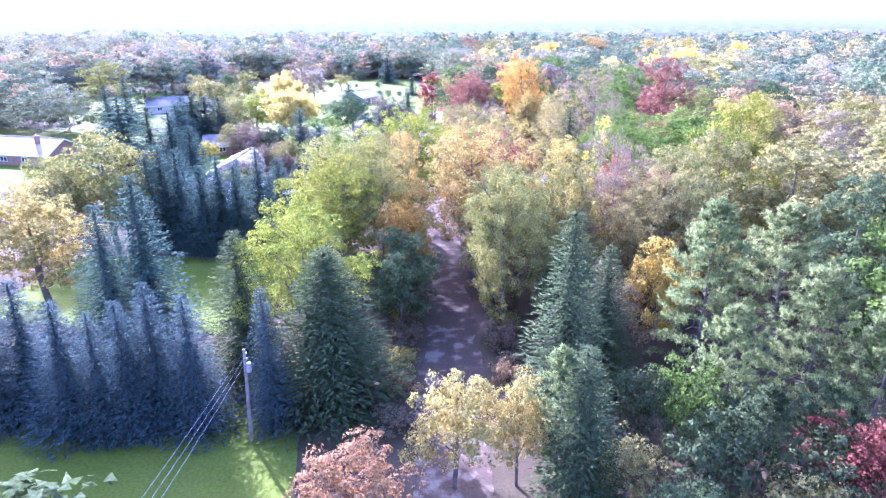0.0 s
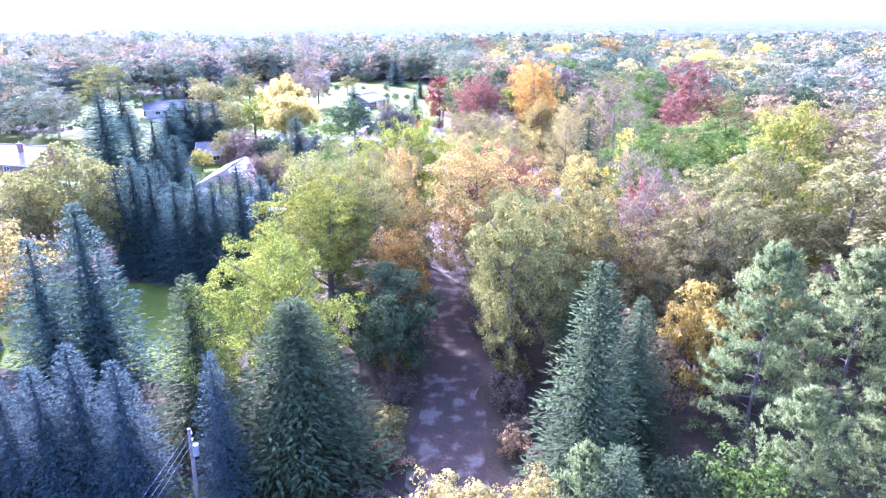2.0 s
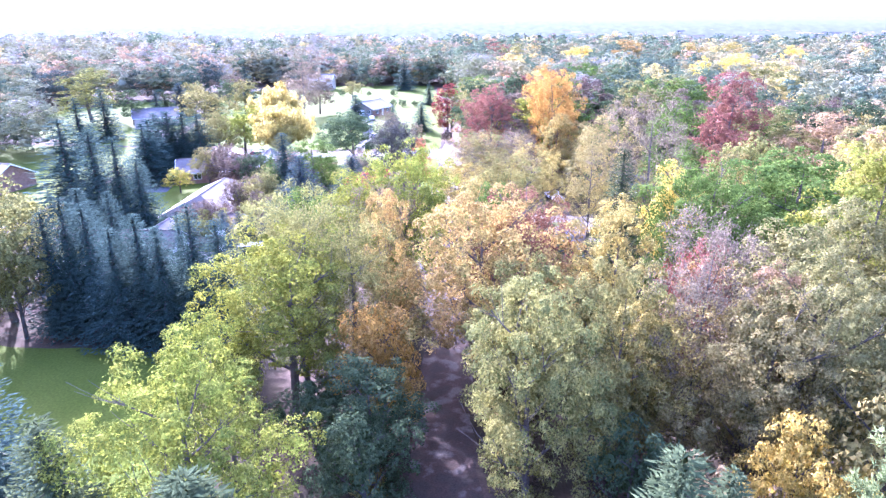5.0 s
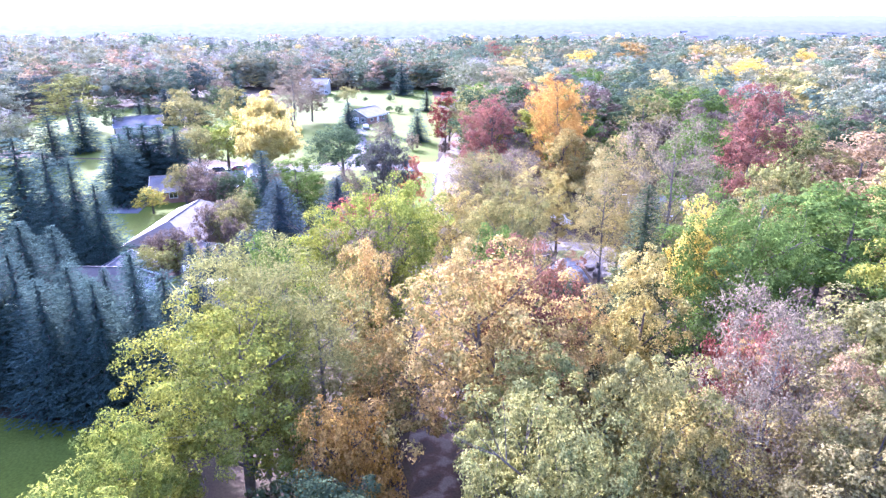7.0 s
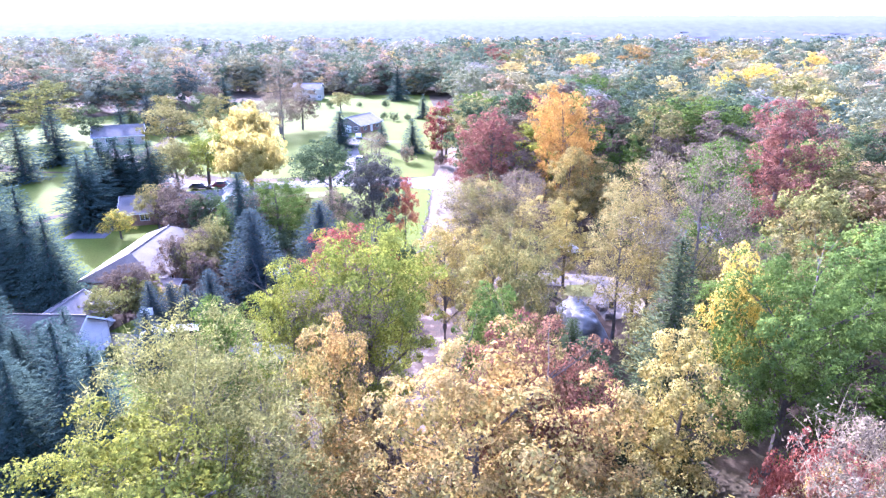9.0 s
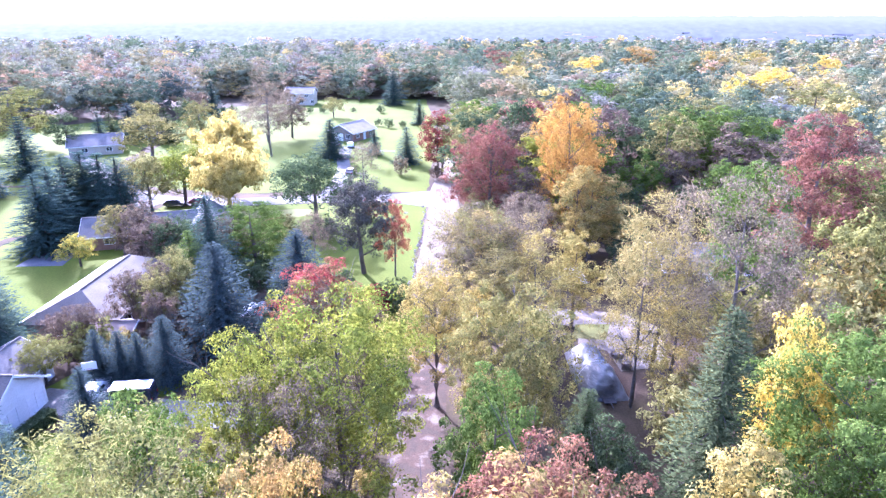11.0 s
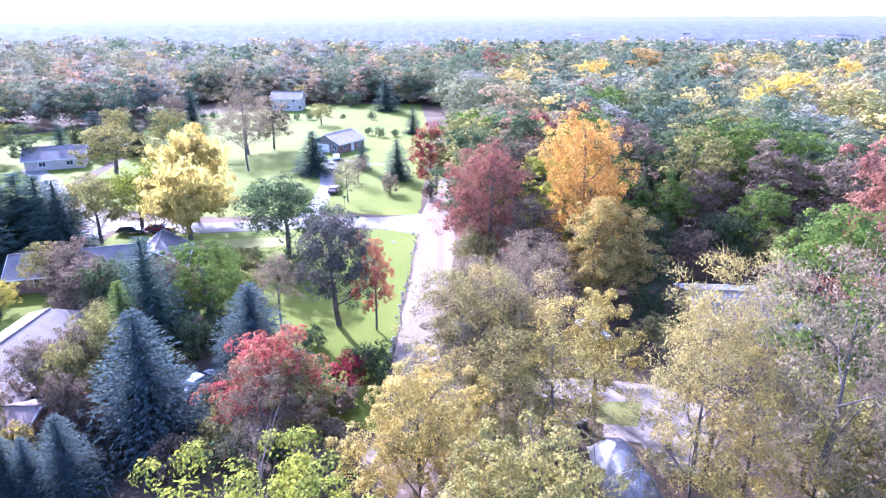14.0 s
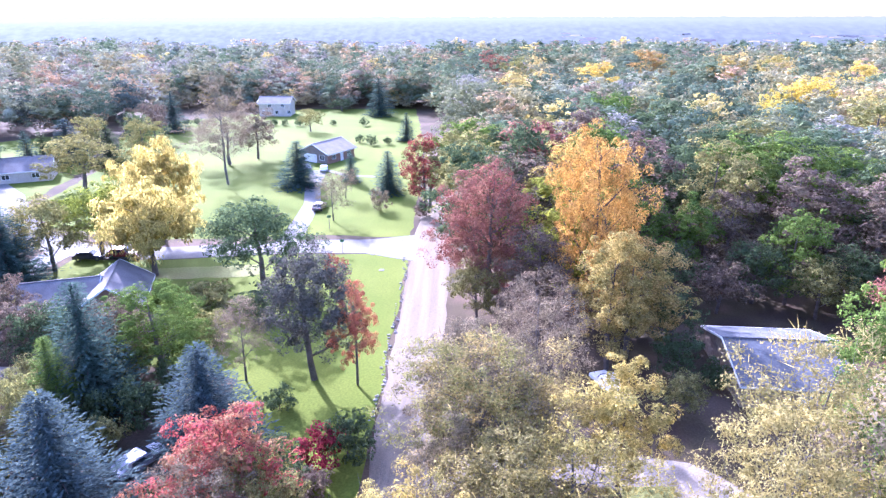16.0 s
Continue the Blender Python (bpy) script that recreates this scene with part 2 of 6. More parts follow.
def kites(centres, along, normals, length, width, soft=None, follow=.74):
    """One pointed leaf at each centre. Returns its corners, its faces and the way each corner is turned to the light, which follows the tuft that it belongs to."""
    along = unit(along)
    side = unit(np.cross(normals, along))
    up = np.cross(along, side)
    length, width = np.broadcast_to(length, len(centres))[:, None], np.broadcast_to(width, len(centres))[:, None]
    base, tip = centres - along * length * .5, centres + along * length * .5
    mid = centres - along * length * .3 + up * width * .1
    left, right = base + (mid - base) * .3 - side * width * .5, mid + side * width * .5
    verts = np.stack([right, left, tip], 1).reshape(-1, 3)
    faces = np.arange(len(verts)).reshape(-1, 3)
    face = unit(np.asarray(normals, dtype=float))
    turned = face if soft is None else unit(face * (1 - follow) + soft * follow)
    return verts, faces, np.repeat(turned, 3, axis=0)


def join(parts):
    vs, fs, ns, n = [], [], [], 0
    for v, f, q in parts:
        vs.append(v)
        fs.append(f + n)
        ns.append(q)
        n += len(v)
    return np.concatenate(vs), np.concatenate(fs), np.concatenate(ns)


def ball(fine):
    b = bmesh.new()
    bmesh.ops.create_icosphere(b, subdivisions=fine, radius=1.0)
    out = np.array([v.co for v in b.verts]), np.array([[v.index for v in f.verts] for f in b.faces])
    b.free()
    return out



# ---- kinds of tree (metres at their own size, then scaled) ----
def broad_crown(seed, puffs, per, puff, leaf, low=5.0, top=18.0, wide=5.0, lumps=9, flat=1.0, twigs=0, ruffle=.42, hang=0.0, slim=.78, follow=.8, gappy=.24):
    """A broad crown: large lobes, each set with puffs of leaves, with gaps between."""
    g = np.random.default_rng(seed)
    half = (top - low) / 2
    lobes = []
    for i in range(lumps):
        a, h = 2 * math.pi * (i * 0.382 + g.uniform(-.07, .07)), (i + .5) / lumps
        w = math.sin(math.pi * (0.26 + .56 * h)) * g.uniform(.62, 1.34)
        r = wide * g.uniform(.22, .42)
        lobes.append((np.array([(wide - r) * w * math.cos(a), (wide - r) * w * math.sin(a), low + r * .8 + (top - low - 1.7 * r) * h]), r))
    lobes.append((np.array([g.uniform(-.15, .15) * wide, g.uniform(-.15, .15) * wide, top - wide * .36]), wide * .36))
    lobes.append((np.array([0, 0, low + half * .9]), wide * .58))
    weights = np.array([r * r for _, r in lobes])
    pick = g.choice(len(lobes), puffs * 3, p=weights / weights.sum())
    d = unit(g.normal(size=(puffs * 3, 3)))
    c = np.array([lobes[k][0] for k in pick]) + d * np.array([lobes[k][1] for k in pick])[:, None] * g.uniform(.98 - gappy, .98 + gappy, (puffs * 3, 1)) * np.array([1, 1, flat])
    deep = np.zeros(len(c), bool)
    for o, r in lobes:
        deep |= np.linalg.norm(c - o, axis=1) < r * (.92 - gappy)
    keep = np.where(~deep & ((d[:, 2] > -.55) | (g.random(len(c)) < .35)))[0][:puffs]
    c, d = c[keep], d[keep]
    size = puff * g.uniform(.55, 1.35, len(c))
    if twigs:
        m = len(c) * twigs
        w = np.repeat(np.arange(len(c)), twigs)
        tu = unit(g.normal(size=(m, 3)) + d[w] * .8 + np.array([0, 0, .5]))
        fine = kites(c[w] + tu * (size[w] * g.uniform(.0, 1.0, m))[:, None], tu + g.normal(size=(m, 3)) * .25, g.normal(size=(m, 3)), g.uniform(.5, 1.3, m), .055)
    n = len(c) * per
    which = np.repeat(np.arange(len(c)), per)
    u = unit(g.normal(size=(n, 3)) + d[which] * .55 + np.array([0, 0, .35]))
    pos = c[which] + u * (size[which] * g.uniform(.6, 1.08, n))[:, None] * np.array([1, 1, .75])
    nor = unit(u + g.normal(size=(n, 3)) * ruffle + np.array([0, 0, .35]))
    run = unit(np.cross(nor, g.normal(size=(n, 3))))
    if hang:
        run = unit(run * (1 - hang) + np.array([0, 0, -hang]) + u * .2)
    s = leaf * g.uniform(.65, 1.35, n)
    leaves = kites(pos, run, nor, s, s * slim, unit(u + d[which] * .3 + np.array([0, 0, .15])), follow)
    if twigs:
        return join([leaves, fine])
    m = int(n * .2)
    k = g.choice(len(lobes), m, p=weights / weights.sum())
    iu = unit(g.normal(size=(m, 3)))
    inner = np.array([lobes[i][0] for i in k]) + iu * (np.array([lobes[i][1] for i in k]) * g.uniform(.2, .6, m))[:, None]
    inn = unit(iu + g.normal(size=(m, 3)) * .3 + np.array([0, 0, .2]))
    fill = kites(inner, np.cross(inn, g.normal(size=(m, 3))), inn, leaf * g.uniform(1.1, 1.7, m), leaf * 1.2, iu)
    return join([leaves, fill])


def limbs(bm, g, p, d, length, r, depth, spread=.62, sides=4, rise=.25, kids=4):
    pts, rad = [p], [r]
    q = Vector(d)
    for i in range(3):
        q = (q + Vector((g.uniform(-.16, .16), g.uniform(-.16, .16), rise * .35))).normalized()
        pts.append(pts[-1] + q * length / 3)
        rad.append(r * (1 - .22 * (i + 1)))
    tube(bm, pts, rad, sides)
    if depth == 0:
        return
    for k in range(kids):
        f = g.uniform(.35, 1.0)
        i = min(2, int(f * 3))
        at = pts[i].lerp(pts[i + 1], f * 3 - i)
        a = g.uniform(0, 2 * math.pi)
        out = (q + Vector((math.cos(a), math.sin(a), g.uniform(-.1, .5))) * spread * 1.3).normalized()
        limbs(bm, g, at, out, length * g.uniform(.5, .72), rad[i] * .55, depth - 1, spread, max(3, sides - 1), rise, kids)


def broad_trunk(seed, top=18.0, low=5.0, wide=5.0, r=.28, depth=2, kids=4, first=7, bare=False):
    g = random.Random(seed)
    bm = bmesh.new()
    lean = Vector((g.uniform(-.04, .04), g.uniform(-.04, .04), 1))
    pts = [Vector((0, 0, -.3)) + lean * (top * .92 * f) + Vector((g.uniform(-.12, .12), g.uniform(-.12, .12), 0)) * (f > 0) for f in (0, .04, .2, .4, .6, .8, 1)]
    tube(bm, pts, [r * 1.5, r * 1.1, r, r * .82, r * .55, r * .3, r * .08], 8)
    for k in range(first):
        h = low * .85 + (top * .8 - low * .85) * (k + .3) / first
        f = h / (top * .92)
        a = k * 2.4 + g.uniform(-.4, .4)
        at = Vector((0, 0, -.3)) + lean * h
        d = Vector((math.cos(a), math.sin(a), g.uniform(.45, 1.0))).normalized()
        limbs(bm, g, at, d, wide * g.uniform(.75, 1.0) * (1 - .35 * f), r * .42 * (1.15 - f * .7), depth, kids=kids)
    me = bpy.data.meshes.new("trunk")
    bm.to_mesh(me)
    bm.free()
    me.materials.append(BARK_GREY if bare else BARK)
    return me


def spruce_crown(seed, top=15.0, wide=3.2, step=.66, arms=14, droop=.30, sprays=17, low=.4, spray=.43, core=480):
    """Whorls of flat drooping boughs with gaps between them, each a fan of sprays."""
    g = np.random.default_rng(seed)
    P, A, N, L = [], [], [], []
    z = low
    while z < top - .1:
        f = (z - low) / (top - low)
        reach = wide * (1 - f) ** .72 * g.uniform(.86, 1.08) + .16
        n = max(5, int(arms * (1 - .4 * f)))
        for k in range(n):
            a = 2 * math.pi * (k + g.uniform(-.35, .35)) / n + z * 2.1
            r = reach * g.uniform(.7, 1.14)
            lift = g.uniform(-.12, .12)
            out, side = np.array([math.cos(a), math.sin(a), 0]), np.array([-math.sin(a), math.cos(a), 0])
            m = max(3, int(sprays * (.3 + r / wide)))
            for s in range(m):
                u = (s + .7) / m
                c = np.array([0, 0, z + lift]) + out * r * u + np.array([0, 0, r * (.14 * u - droop * u * u + .16 * u ** 4) + .3 * f])
                for sg in (-1, 1):
                    fan = sg * g.uniform(0, .26) * r * (.25 + u)
                    d = out * .8 + side * sg * (.7 if s < m - 1 else .25) + np.array([0, 0, g.uniform(-.3, .15) + .25 * f])
                    P.append(c + side * fan + d * .18 + g.normal(size=3) * .05)
                    A.append(d)
                    N.append(np.array([0, 0, 1.0]) + out * .3 + g.normal(size=3) * .35)
                    L.append(spray * g.uniform(.7, 1.3) * (.55 + .45 * (1 - f)))
        z += step * g.uniform(.8, 1.2) * (1 - .35 * f)
    for k in range(core):
        f = k / core
        a, r = k * 2.4, wide * (1 - f) * g.uniform(.1, .5)
        P.append(np.array([r * math.cos(a), r * math.sin(a), low + (top - low) * f * .97]))
        A.append(np.array([math.cos(a), math.sin(a), g.uniform(-.9, .2)]))
        N.append(np.array([math.cos(a), math.sin(a), .6]) + g.normal(size=3) * .4)
        L.append(1.15 * (1 - .7 * f))
    for k in range(14):
        P.append(np.array([0, 0, top - .06 * k]))
        A.append(np.array([g.normal() * .4, g.normal() * .4, 1]))
        N.append(g.normal(size=3))
        L.append(.4)
    L, P = np.array(L), np.array(P)
    return kites(P, np.array(A), np.array(N), L, L * .34, unit(P * np.array([1, 1, 0]) / wide + np.array([0, 0, .75])), .35)


def pine_crown(seed, top=18.0, wide=5.5, low=4.0, arms=60, tufts=44, needles=11, size=.44):
    g = np.random.default_rng(seed)
    C, D = [], []
    for k in range(arms):
        f = (k + .5) / arms
        z = low + (top - low) * f ** .9
        a = k * 2.4 + g.uniform(-.3, .3)
        r = wide * (1 - f ** 1.7) ** .8 * g.uniform(.6, 1.1) + .5
        out, side = np.array([math.cos(a), math.sin(a), 0]), np.array([-math.sin(a), math.cos(a), 0])
        ends = [(g.uniform(.45, 1.0), g.normal() * .26) for _ in range(4)] + [(1.0, 0.0)]
        for t in range(tufts):
            u0, w0 = ends[t % 5]
            u = u0 - g.uniform(0, .22)
            C.append(np.array([0, 0, z]) + out * r * u + side * (r * w0 * u0 + g.normal() * .18) + np.array([0, 0, r * (.05 * u + .34 * u * u) * (.4 + f) + g.normal() * .12]))
            D.append(out * (.9 + .3 * u) + side * (w0 + g.normal() * .3) + np.array([0, 0, .7 + .5 * f]))
    C, D = np.array(C), unit(np.array(D))
    n = len(C) * needles
    w = np.repeat(np.arange(len(C)), needles)
    d = unit(D[w] * .9 + g.normal(size=(n, 3)) * .55)
    s = size * g.uniform(.7, 1.3, n)
    return kites(C[w] + d * (s * .5)[:, None], d, g.normal(size=(n, 3)) * .7 + np.array([0, 0, .8]), s, s * .15, unit(D[w] + np.array([0, 0, .4])), .62)


def mound_crown(seed, lumps, fine, low=3.0, top=18.0, wide=5.0):
    """A far crown as a heap of uneven leafy lobes, each its own closed lump."""
    g = np.random.default_rng(seed)
    round_one, faces = ball(fine)
    out = []
    for i in range(lumps):
        a, h = 2.4 * i + g.uniform(-.3, .3), (i + .5) / lumps
        r = wide * g.uniform(.30, .52)
        reach = (wide - r) * math.sin(math.pi * (.25 + .6 * h)) * g.uniform(.6, 1.2)
        c = np.array([reach * math.cos(a), reach * math.sin(a), low + r * .8 + (top - low - 1.6 * r) * h])
        v = round_one * g.uniform(.74, 1.22, (len(round_one), 1)) * r * np.array([1, 1, g.uniform(.75, 1.0)]) + g.normal(size=round_one.shape) * r * .07
        own = np.zeros_like(v)
        across = np.cross(v[faces[:, 1]] - v[faces[:, 0]], v[faces[:, 2]] - v[faces[:, 0]])
        for k in range(3):
            np.add.at(own, faces[:, k], across)
        out.append((v + c, faces, unit(unit(own) + round_one * .5 + np.array([0, 0, .1]))))
    return join(out)


CROWN, TRUNK = {}, {}


def leafy(key, maker):
    if key not in CROWN:
        v, f, q = maker()
        CROWN[key] = mesh_from("crown", v, f, [LEAF["green"]], None, q)
    return CROWN[key]


def grown(kind, variant, fine):
    """The shared meshes of a kind: trunk, crown, own height and own radius."""
    key = (kind, variant, fine)
    if kind == "broad":
        if fine == 3:
            key = (kind, variant % 2, fine)
            crown = leafy(key, lambda: broad_crown(5 + variant % 2, 250, 124, .80, .195, slim=.62, low=3.0, top=18.0, wide=7.0, lumps=21))
            tk = ("broad", variant % 2, 3)
            if tk not in TRUNK:
                TRUNK[tk] = broad_trunk(75 + variant, low=4.0, wide=7.0, r=.36, depth=1, kids=5, first=9)
            return TRUNK[tk], crown, 18.0, 6.3
        if fine == 2:
            crown = leafy(key, lambda: broad_crown(10 + variant, 140, 100, .79, .225, slim=.62, low=3.2, lumps=14 + variant % 4))
        elif fine == 1:
            crown = leafy(key, lambda: broad_crown(30 + variant, 105, 50, .95, .36, slim=.62, ruffle=.38, low=3.5, lumps=12 + variant % 4))
        else:
            crown = leafy(key, lambda: broad_crown(50 + variant, 85, 26, 1.2, .58, slim=.68, ruffle=.3, low=3.5, lumps=9))
        tk = ("broad", variant % 3, fine)
        if tk not in TRUNK:
            TRUNK[tk] = broad_trunk(70 + variant, low=4.0, depth=1, kids=3 if fine == 2 else 2, first=7 if fine == 2 else 4)
        return TRUNK[tk], crown, 18.0, 4.45
    if kind == "oval":
        crown = leafy(key, lambda: broad_crown(97, 250, 60, .5, .16, slim=.4, low=2.0, top=9.0, wide=2.9, lumps=20))
        tk = ("round", 0, 0)
        if tk not in TRUNK:
            TRUNK[tk] = broad_trunk(91, 9.0, 2.0, 4.0, .2, 1, 3, 6)
        return TRUNK[tk], crown, 9.0, 2.5
    if kind == "round":
        if fine < 2:
            crown = leafy(key, lambda: broad_crown(95 + variant, 90, 36, .74, .29, slim=.6, low=2.0, top=9.0, wide=4.0, lumps=12, ruffle=.4))
        else:
            crown = leafy(key, lambda: broad_crown(90 + variant, 150, 50, .62, .215, slim=.6, low=2.0, top=9.0, wide=4.0, lumps=13))
        tk = ("round", 0, 0)
        if tk not in TRUNK:
            TRUNK[tk] = broad_trunk(91, 9.0, 2.0, 4.0, .2, 1, 3, 6)
        return TRUNK[tk], crown, 9.0, 3.5
    if kind == "thin":
        crown = leafy(key, lambda: broad_crown(110 + variant, 230, 44, .85, .17, slim=.62, low=4.5, lumps=14, twigs=8))
        tk = ("thin", variant % 2, 0)
        if tk not in TRUNK:
            TRUNK[tk] = broad_trunk(111 + variant, depth=2, kids=3, first=9, r=.2, bare=True)
        return TRUNK[tk], crown, 18.0, 4.6
    if kind == "shrub":
        crown = leafy(key, lambda: broad_crown(130 + variant, 64, 20, .42, .24, slim=.6, low=.05, top=3.0, wide=2.0, lumps=10))
        tk = ("shrub", 0, 0)
        if tk not in TRUNK:
            TRUNK[tk] = broad_trunk(131, 2.4, .3, 1.6, .06, 1, 3, 5)
        return TRUNK[tk], crown, 3.0, 2.0
    if kind == "willow":
        crown = leafy(key, lambda: broad_crown(150 + variant, 250, 50, .95, .55, low=3.6, top=14.0, wide=6.5, lumps=15, hang=.75, slim=.26))
        tk = ("willow", 0, 0)
        if tk not in TRUNK:
            TRUNK[tk] = broad_trunk(151, 13.0, 2.6, 6.0, .36, 1, 4, 7)
        return TRUNK[tk], crown, 14.0, 6.5
    if kind == "pine":
        crown = leafy(key, lambda: pine_crown(170 + variant))
        size = (18.0, 5.5)
    elif fine < 2:
        crown = leafy(key, lambda: spruce_crown(190 + variant, step=.8, arms=11, sprays=7, spray=.95, core=300))
        size = (15.0, 2.35)
    elif kind == "weeping":
        crown = leafy(key, lambda: spruce_crown(210 + variant, droop=.7, step=.55, arms=13, sprays=18, spray=.42))
        size = (15.0, 2.35)
    else:
        crown = leafy(key, lambda: spruce_crown(230 + variant))
        size = (15.0, 2.35)
    tk = ("conifer", 0, 0)
    if tk not in TRUNK:
        bm = bmesh.new()
        tube(bm, [(0, 0, -.3), (0, 0, .5), (.05, 0, 5), (0, .05, 10), (0, 0, 14.6)], [.3, .22, .17, .1, .02], 8)
        g = random.Random(5)
        for k in range(40):
            z, a = 1.0 + 13.0 * k / 40, k * 2.4
            r = 3.0 * (1 - z / 15.5)
            tube(bm, [(0, 0, z), (r * .55 * math.cos(a), r * .55 * math.sin(a), z - .05), (r * .9 * math.cos(a), r * .9 * math.sin(a), z - .25 * r)], [.05, .03, .008], 3)
        me = bpy.data.meshes.new("trunk")
        bm.to_mesh(me)
        bm.free()
        me.materials.append(BARK)
        TRUNK[tk] = me
    return TRUNK[tk], crown, size[0], size[1]


PLANTED = []
NAME = {"broad": "leafy_tree", "round": "small_tree", "oval": "pine_tree", "thin": "sparse_tree", "shrub": "shrub", "willow": "willow_tree", "pine": "pine_tree", "spruce": "spruce_tree", "weeping": "drooping_spruce_tree"}


def tree(kind, x, y, h, r, leaf, label, fine=2, turn=None, group=""):
    k = len(PLANTED)
    if kind == "broad" and fine == 2 and (r > 5.4 and y < 135 and -20 < x < 34 or r > 4.4 and 40 < y < 118 and -20 < x < 13):
        fine = 3
    if (y > 200 or x < -62) and fine == 2 and kind != "willow":
        fine = 1
    trunk, crown, own_h, own_r = grown(kind, k % 4, fine)
    PLANTED.append((x, y, r))
    base = new(NAME[kind])
    base.matrix_world = pose(x, y, 0, 0, 0, k * 137.5 if turn is None else turn) @ Matrix.Diagonal((r / own_r, r / own_r, h / own_h, 1))
    for name, me in (("trunk", trunk), ("crown", crown)):
        ob = new(name, me)
        ob.parent = base
        if name == "crown":
            ob.material_slots[0].link = "OBJECT"
            ob.material_slots[0].material = LEAF[leaf]
    return tagged(base, label, "shrub" if kind == "shrub" else "tree", group)


# ---- ground, lawns, roads ----
def sheet(name, outline, z, material, label, category, wobble=0.0, inner=0):
    """A flat piece of ground with a slightly uneven rim."""
    g = random.Random(len(name) + int(abs(outline[0][0]) * 7))
    pts = []
    n = len(outline)
    for i in range(n):
        a, b = Vector((*outline[i], 0)), Vector((*outline[(i + 1) % n], 0))
        steps = max(1, int((b - a).length / 2.5))
        for k in range(steps):
            p = a.lerp(b, k / steps)
            pts.append((p.x + g.uniform(-wobble, wobble), p.y + g.uniform(-wobble, wobble), z))
    bm = bmesh.new()
    slab(bm, pts, z + .05)
    bmesh.ops.triangulate(bm, faces=bm.faces[:])
    me = bpy.data.meshes.new(name)
    bm.to_mesh(me)
    bm.free()
    me.materials.append(material)
    return tagged(new(name, me), label, category, kind="structure")


def strip(name, line, width, z, material, label, category, wobble=.12):
    """A band of ground along a line."""
    left, right = [], []
    for i, p in enumerate(line):
        a, b = Vector(line[max(i - 1, 0)]), Vector(line[min(i + 1, len(line) - 1)])
        d = (b - a).normalized()
        w = width[i] if isinstance(width, (list, tuple)) else width
        left.append((p[0] - d.y * w / 2, p[1] + d.x * w / 2))
        right.append((p[0] + d.y * w / 2, p[1] - d.x * w / 2))
    return sheet(name, right + left[::-1], z, material, label, category, wobble)


bm = bmesh.new()
rim = [bm.verts.new((4600 * math.cos(a * math.pi / 24), 4600 * math.sin(a * math.pi / 24), 0)) for a in range(48)]
bm.faces.new(rim)
me = bpy.data.meshes.new("ground")
bm.to_mesh(me)
bm.free()
me.materials.append(LITTER)
tagged(new("ground", me), "brown woodland ground strewn with fallen leaves", "ground", kind="structure")

LAWN = "sunlit mown green lawn"
sheet("lawn_wide", [(-5.2, 193), (-24, 193.5), (-48, 190), (-70, 196), (-82, 205), (-88, 250), (-104, 284), (-100, 318), (-60, 350), (-16, 352), (-8, 280), (-6, 225)], .02, GRASS, LAWN, "lawn", .4)
sheet("lawn_street", [(-4.5, 140), (-4.8, 182), (-9, 184.3), (-24, 184.2), (-44, 180.6), (-58, 180.5), (-58, 172), (-36, 168), (-34, 150), (-20, 147), (-20, 133), (-9, 128), (-4.4, 126)], .02, GRASS, "green lawn between the street and the gardens", "lawn", .3)
sheet("lawn_west", [(-59, 156), (-52, 156), (-48.5, 142), (-49, 122), (-60, 124), (-75, 140), (-74, 160)], .02, GRASS, LAWN, "lawn", .4)
sheet("lawn_far", [(-84, 196), (-100, 195), (-140, 215), (-150, 262), (-124, 290), (-100, 262), (-90, 240)], .02, GRASS, LAWN, "lawn", .5)
sheet("lawn_shaded", [(-11.5, 20), (-11, 38), (-13, 46), (-20, 49), (-60, 49), (-70, 20)], .02, GRASS, "green lawn lying in the shade of the spruces", "lawn", .3)
sheet("lawn_garden", [(-22, 62), (-20, 78), (-24, 85), (-52, 86), (-56, 66), (-36, 63)], .02, GRASS, "shaded green lawn behind the spruces", "lawn", .3)
sheet("lawn_south", [(-26, 97), (-26, 108.5), (-36, 108), (-37, 97)], .02, GRASS, "green lawn beside the driveway", "lawn", .3)
sheet("lawn_hedge", [(-40, 114.9), (-27, 114.2), (-25, 119), (-38, 120)], .02, GRASS, "green lawn beside the driveway", "lawn", .2)
sheet("lawn_house", [(-76, 122), (-128, 122), (-140, 195), (-100, 194), (-83, 192), (-70, 184), (-70, 165), (-76, 160), (-77, 140)], .02, GRASS, LAWN, "lawn", .4)
sheet("lawn_dry", [(-50, 172), (-26, 175), (-27, 179), (-50, 177)], .03, GRASS_DRY, "dry yellowish patch of lawn", "lawn", .5)

strip("dirt_road", [(.6, -60), (.7, 20), (.8, 60), (.5, 82), (-.8, 110), (-1.35, 128.5)], [6.5, 6.4, 5.6, 4.4, 4.6, 5.2], .032, DIRT, "brown dirt road strewn with leaves under the trees", "road", .55)
strip("road", [(-1.3, 127.5), (-1.5, 135), (-1.4, 150), (-1.2, 173), (-1.5, 192), (-1.3, 215), (1.0, 240), (6, 275)], [5.2, 5.2, 5.6, 6.2, 6.2, 5.0, 4.6, 4.5], .036, GRAVEL, "pale gravel road, rutted and sunlit between the trees", "road", .2)
strip("street", [(-3.5, 187.8), (-12, 188.0), (-24, 187.6), (-44, 183.8), (-58, 184.5), (-66, 187.5), (-80, 200), (-92, 216), (-105, 228)], [13, 6.6, 6.2, 5.6, 5.4, 5, 5, 4.6, 4.5], .050, CONCRETE, "pale concrete side street meeting the gravel road", "street", .05)
